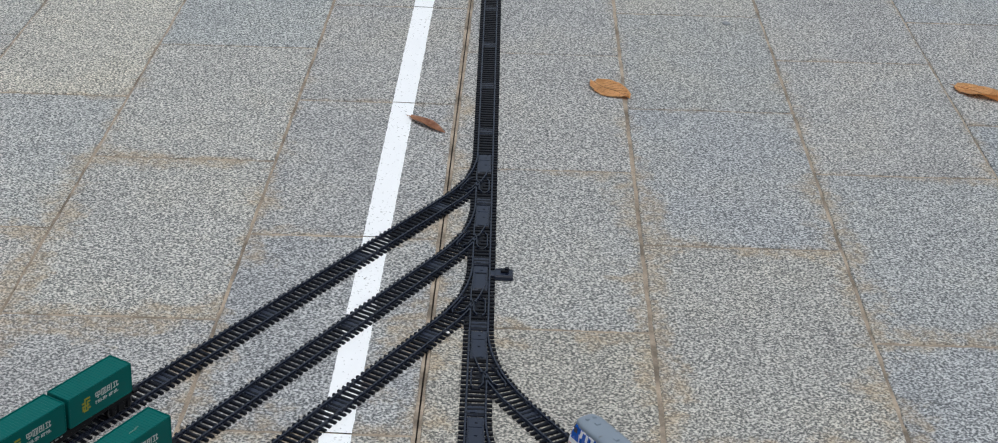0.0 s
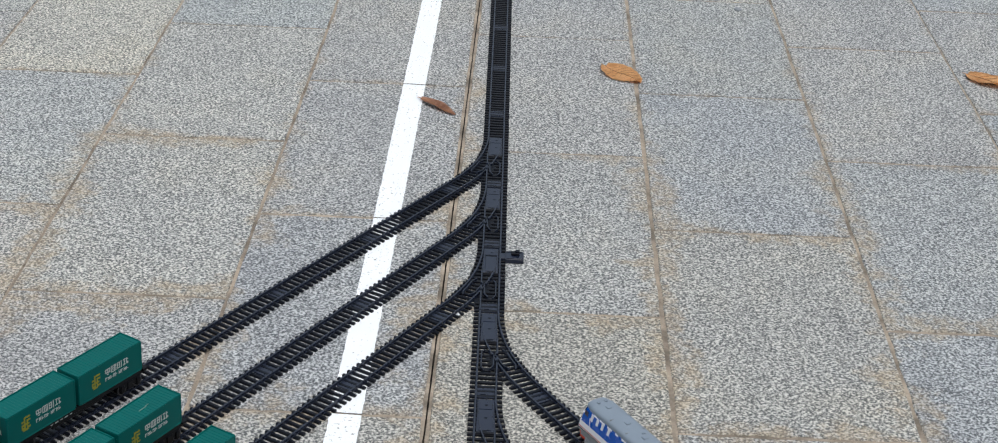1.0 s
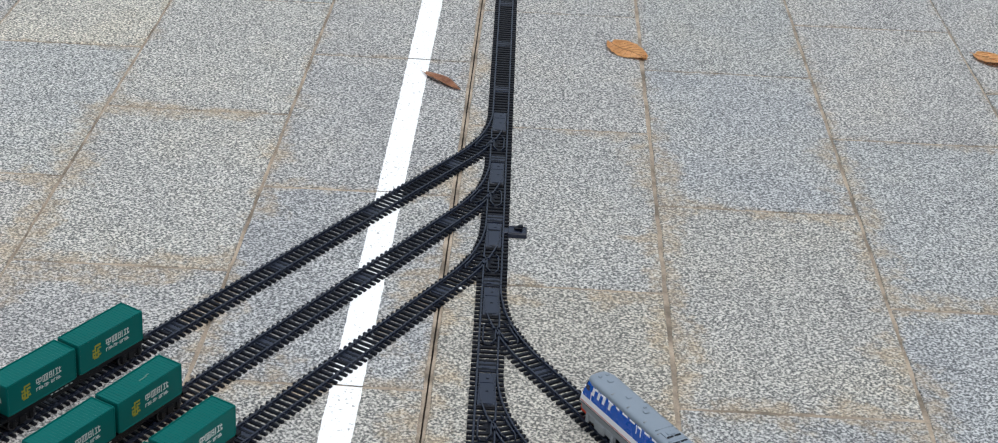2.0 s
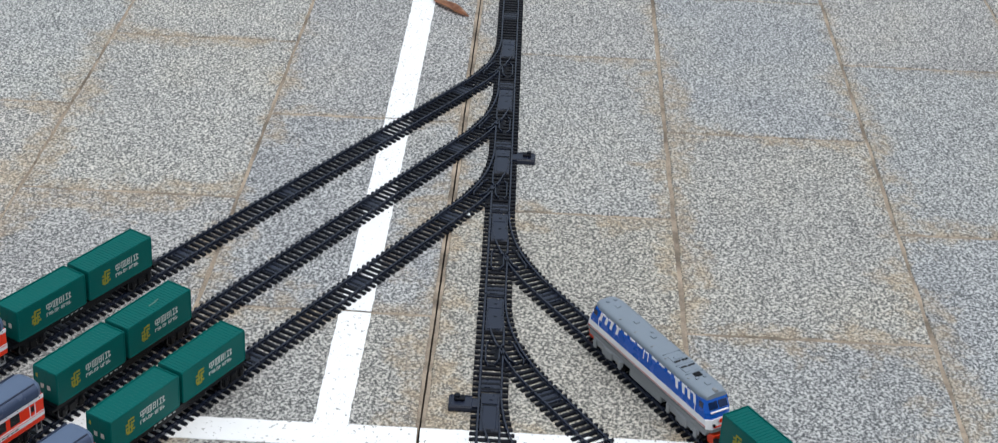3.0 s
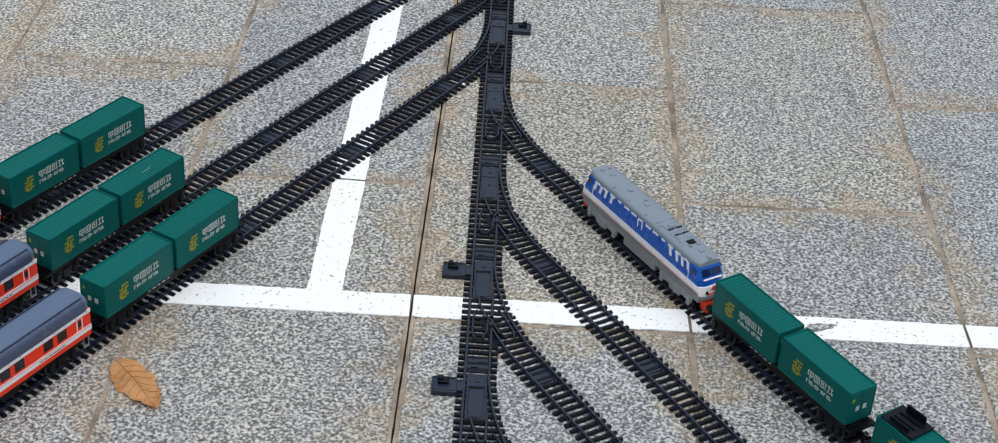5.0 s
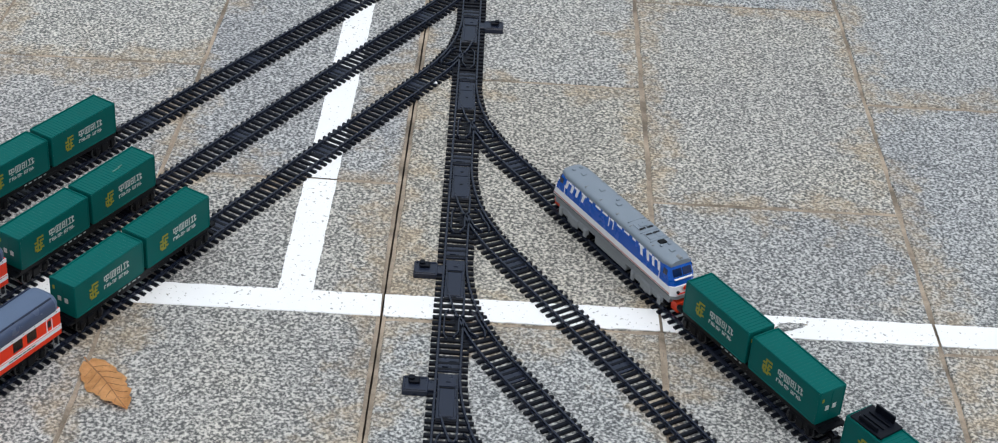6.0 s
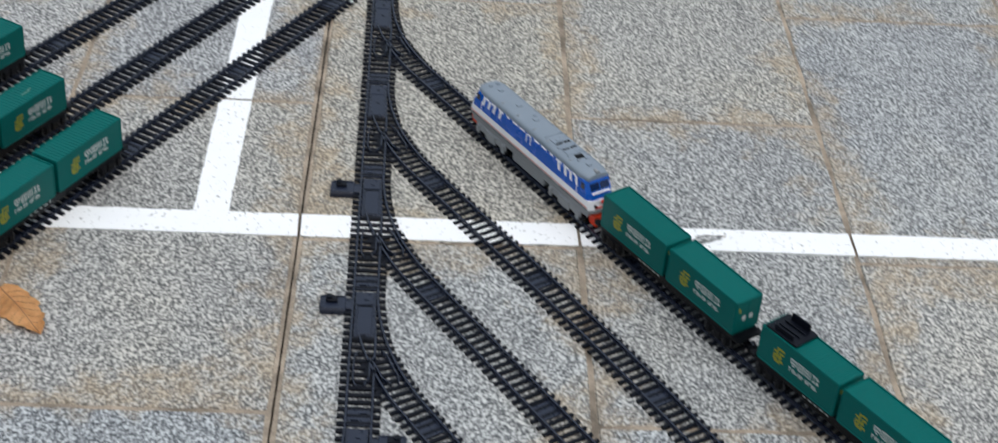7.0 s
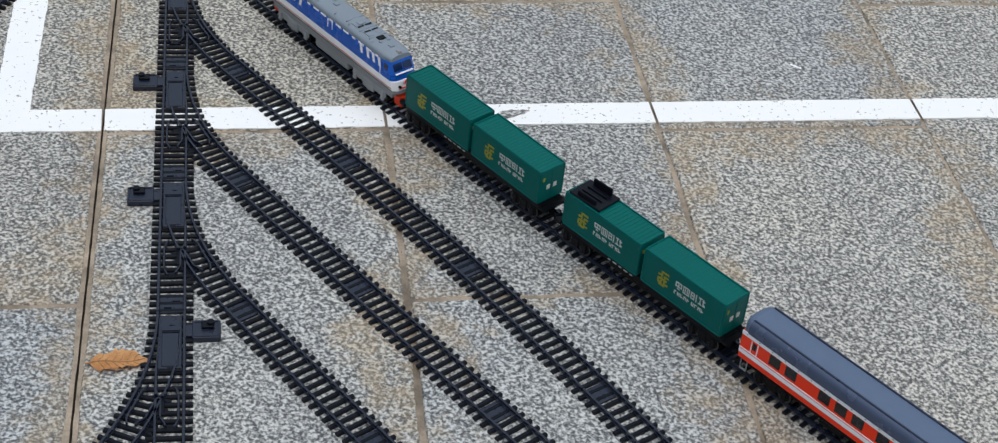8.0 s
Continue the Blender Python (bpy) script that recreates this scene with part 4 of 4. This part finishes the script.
# one sheet to the horizon, open where the single slabs are laid
ground_bm = bmesh.new()
outer = [ground_bm.verts.new((x, y, 0)) for x, y in ((-60, -60), (60, -60), (60, 60), (-60, 60))]
inner = [ground_bm.verts.new((x, y, 0)) for x, y in ((-1.98, -1.70), (2.32, -1.70), (2.32, 3.20), (-1.98, 3.20))]
for k in range(4):
    ground_bm.faces.new((outer[k], outer[(k + 1) % 4], inner[(k + 1) % 4], inner[k]))
ground = new("ground", finish(ground_bm, "ground", FAR_PAVING))
ground.location.z = -0.003
tagged(ground, "grey paved ground reaching into the distance", "ground", kind="structure")
bed_bm = bmesh.new()
box(bed_bm, (0.17, 0.75, -0.019), (4.32, 4.92, 0.012))
bed = new("paving_bed", finish(bed_bm, "paving_bed", DIRT))
tagged(bed, "dark earth bed under the stone paving", "ground", kind="structure")
pavement = thing("pavement", Matrix(), "grey flamed granite paving slabs with tan silted joints", "pavement", kind="structure")


def long_joint(c, y):
    return COLUMNS[c] + FAN[c] * y


# cross joints that lie off the even spacing of their column: (column, row) and by how much
NUDGE = {(5, 1): 0.010, (5, 2): 0.013, (5, 3): 0.012, (6, -1): -0.028, (6, 1): 0.009, (6, 2): 0.014, (7, 0): -0.007, (7, 1): 0.008, (8, -1): -0.0155,
         (8, 1): 0.012, (8, 2): 0.010, (8, 3): -0.020, (9, 0): -0.007, (9, 2): 0.009, (9, 3): -0.012}


def cross_joint(c, row):
    return SHIFT[c] + row * ROW[c] + NUDGE.get((c, row), 0.0)


def cross_lean(y):
    """How much a cross joint at y climbs per metre to the right."""
    return 0.03 + 0.02 * y


# stones that differ from their neighbours: (column, row) and their tone
TONES = {(4, 2): (1.22, 1.19, 1.10), (4, 3): (1.20, 1.18, 1.10), (4, 1): (1.12, 1.11, 1.07), (5, 3): (1.10, 1.09, 1.05), (5, 2): (1.06, 1.06, 1.05), (5, 1): (1.06, 1.06, 1.04), (4, 0): (1.06, 1.05, 1.03), (3, 3): (1.15, 1.13, 1.06),
         (7, 0): (1.00, 0.97, 0.90), (7, -1): (0.93, 0.96, 0.99), (8, 0): (1.02, 1.0, 0.95), (9, 0): (0.94, 0.97, 1.0), (9, 1): (0.95, 0.98, 1.0),
         (6, -1): (0.92, 0.92, 0.92), (7, 1): (0.96, 0.97, 0.98), (8, 2): (1.03, 1.01, 0.97), (10, 1): (0.95, 0.98, 1.0), (8, -1): (0.98, 0.97, 0.95)}


def slab(c, row, y0, y1):
    """One stone: a slightly ragged, chamfered block between two long and two cross joints."""
    bm = bmesh.new()
    n = 14
    j0, j1 = RUNS.get(c, 0.0026) / 2, RUNS.get(c + 1, 0.0026) / 2
    mx, my = (long_joint(c, (y0 + y1) / 2) + long_joint(c + 1, (y0 + y1) / 2)) / 2, (y0 + y1) / 2
    corners = []
    for right, y, up in ((0, y0, 1), (1, y0, 1), (1, y1, -1), (0, y1, -1)):
        x = long_joint(c + right, y) + (-j1 if right else j0)
        corners.append((x - mx, y + cross_lean(y) * (x - mx) + up * JOINT / 2 - my))
    rim = []
    for k in range(4):
        (ax, ay), (bx, by) = corners[k], corners[(k + 1) % 4]
        for i in range(n):
            k = i / n
            rim.append((ax + (bx - ax) * k + random.uniform(-1, 1) * 0.0009, ay + (by - ay) * k + random.uniform(-1, 1) * 0.0009))
    edge = 0.0013
    hx, hy = 0.145, 0.26
    rings = []
    for inset, z in ((0, -0.030), (0, -0.0018), (edge, 0.0)):
        rings.append([bm.verts.new((x * (1 - inset / hx), y * (1 - inset / hy), z)) for x, y in rim])
    for a, b in zip(rings, rings[1:]):
        for i in range(len(rim)):
            j = (i + 1) % len(rim)
            bm.faces.new((a[i], a[j], b[j], b[i]))
    bm.faces.new(rings[-1])
    at = pose(mx, my, random.uniform(-0.0006, 0.0), random.uniform(-0.08, 0.08), random.uniform(-0.1, 0.1), 0)
    stone = part("slab", bm, GRANITE, pavement, at=at)
    stone.color = (*TONES.get((c, row), (1.0, 1.0, 1.0)), 1.0)


filler = bmesh.new()


def fill(p, q, width, z=-0.0015):
    """A strip of silt along a joint from p to q."""
    d = Vector(q) - Vector(p)
    side = Vector((-d.y, d.x)).normalized() * width / 2
    n = max(1, int(d.length / 0.012))
    last = None
    for i in range(n + 1):
        at = Vector(p) + d * (i / n)
        dz = z + random.uniform(-0.0007, 0.0005)
        j0, j1 = random.uniform(0.9, 1.1), random.uniform(0.9, 1.1)
        now = [filler.verts.new((*(at + side * j0), dz)), filler.verts.new((*(at - side * j1), dz))]
        if last:
            filler.faces.new((last[0], last[1], now[1], now[0]))
        last = now


for c in range(len(COLUMNS) - 1):
    for row in range(-4, 7):
        y, above = cross_joint(c, row), cross_joint(c, row + 1)
        slab(c, row, y, above)
        x0, x1 = long_joint(c, y) + 0.004, long_joint(c + 1, y) - 0.004
        half = cross_lean(y) * (x1 - x0) / 2
        fill((x0, y - half), (x1, y + half), 0.010)
    low, high = long_joint(c, -2.2), long_joint(c, 3.4)
    if c == 7:
        # the widest joint stays open in the middle
        fill((low - 0.0040, -2.2), (high - 0.0040, 3.4), 0.006, -0.0013)
        fill((low + 0.0040, -2.2), (high + 0.0040, 3.4), 0.006, -0.0018)
    else:
        fill((low - 0.0030, -2.2), (high - 0.0030, 3.4), 0.0062, -0.0015)
        fill((low + 0.0030, -2.2), (high + 0.0030, 3.4), 0.0062, -0.0021)
part("joint_silt", filler, MORTAR, pavement, "tan silt in the joints")


bm = bmesh.new()
box(bm, (0, 0, 0.0002), (0.014, 0.0026, 0.0006), 0, pose(0, 0, 0, 0, 0, -38))
part("scratch", bm, PAINT, pavement, "short pale scratch on the stone", at=pose(0.79, 0.115, 0.0))


# ---- painted lines ----
def painted(x0, y0, x1, y1, width, label, gaps=(), top=0.0007):
    """A painted stripe with ragged edges, cut where it crosses joints."""
    d = Vector((x1 - x0, y1 - y0))
    length = d.length
    u = d / length
    n = Vector((-u.y, u.x))
    ob = thing("painted_line", Matrix(), label, "road marking", kind="structure")
    stops = [0.0] + [g for g in gaps if 0 < g < length] + [length]
    for a, b in zip(stops, stops[1:]):
        bm = bmesh.new()
        a, b = a + 0.0016, b - 0.0016
        k = max(2, int((b - a) / 0.006))
        last = None
        for i in range(k + 1):
            s = a + (b - a) * i / k
            mid = Vector((x0, y0)) + u * s
            row = []
            for side in (-1, 1):
                w = side * (width / 2 + 0.0011 * noise.noise(Vector((s * 55, side * 3.1, x0))) + 0.0007 * noise.noise(Vector((s * 240, side * 5.3, y0))))
                row.append(mid + n * w)
            now = [bm.verts.new((*row[0], -0.0006)), bm.verts.new((*row[0], top)), bm.verts.new((*row[1], top)), bm.verts.new((*row[1], -0.0006))]
            if last:
                for j in range(3):
                    bm.faces.new((last[j], last[j + 1], now[j + 1], now[j]))
            last = now
        bmesh.ops.recalc_face_normals(bm, faces=bm.faces)
        part("stripe", bm, PAINT, ob)
    return ob


long_gaps = [cross_joint(6, k) + 0.0015 - 0.0130 for k in range(0, 5)]
painted(-0.0975, 0.0130, -0.0835, 2.6, 0.0380, "worn white painted line along the grey paving", long_gaps, 0.0004)
cross = painted(-0.95, -0.0270, 1.75, 0.0540, 0.0392, "worn white painted line across the grey paving", [x + 0.95 for x in COLUMNS if -0.9 < x < 1.7])
bm = bmesh.new()
ring = []
for i in range(26):
    a = 2 * math.pi * i / 26
    u, v = math.cos(a), math.sin(a)
    r = 1 + 0.35 * noise.noise(Vector((u * 2.3, v * 2.3, 4))) + random.uniform(-0.08, 0.08)
    ring.append(bm.verts.new((0.4415 + u * 0.0185 * r, 0.0155 + u * 0.0058 + v * 0.0072 * r * (0.95 - 0.55 * u), 0.0010)))
bm.faces.new(ring)
part("worn_patch", bm, GRANITE, cross, "bare grey patch worn through the paint")
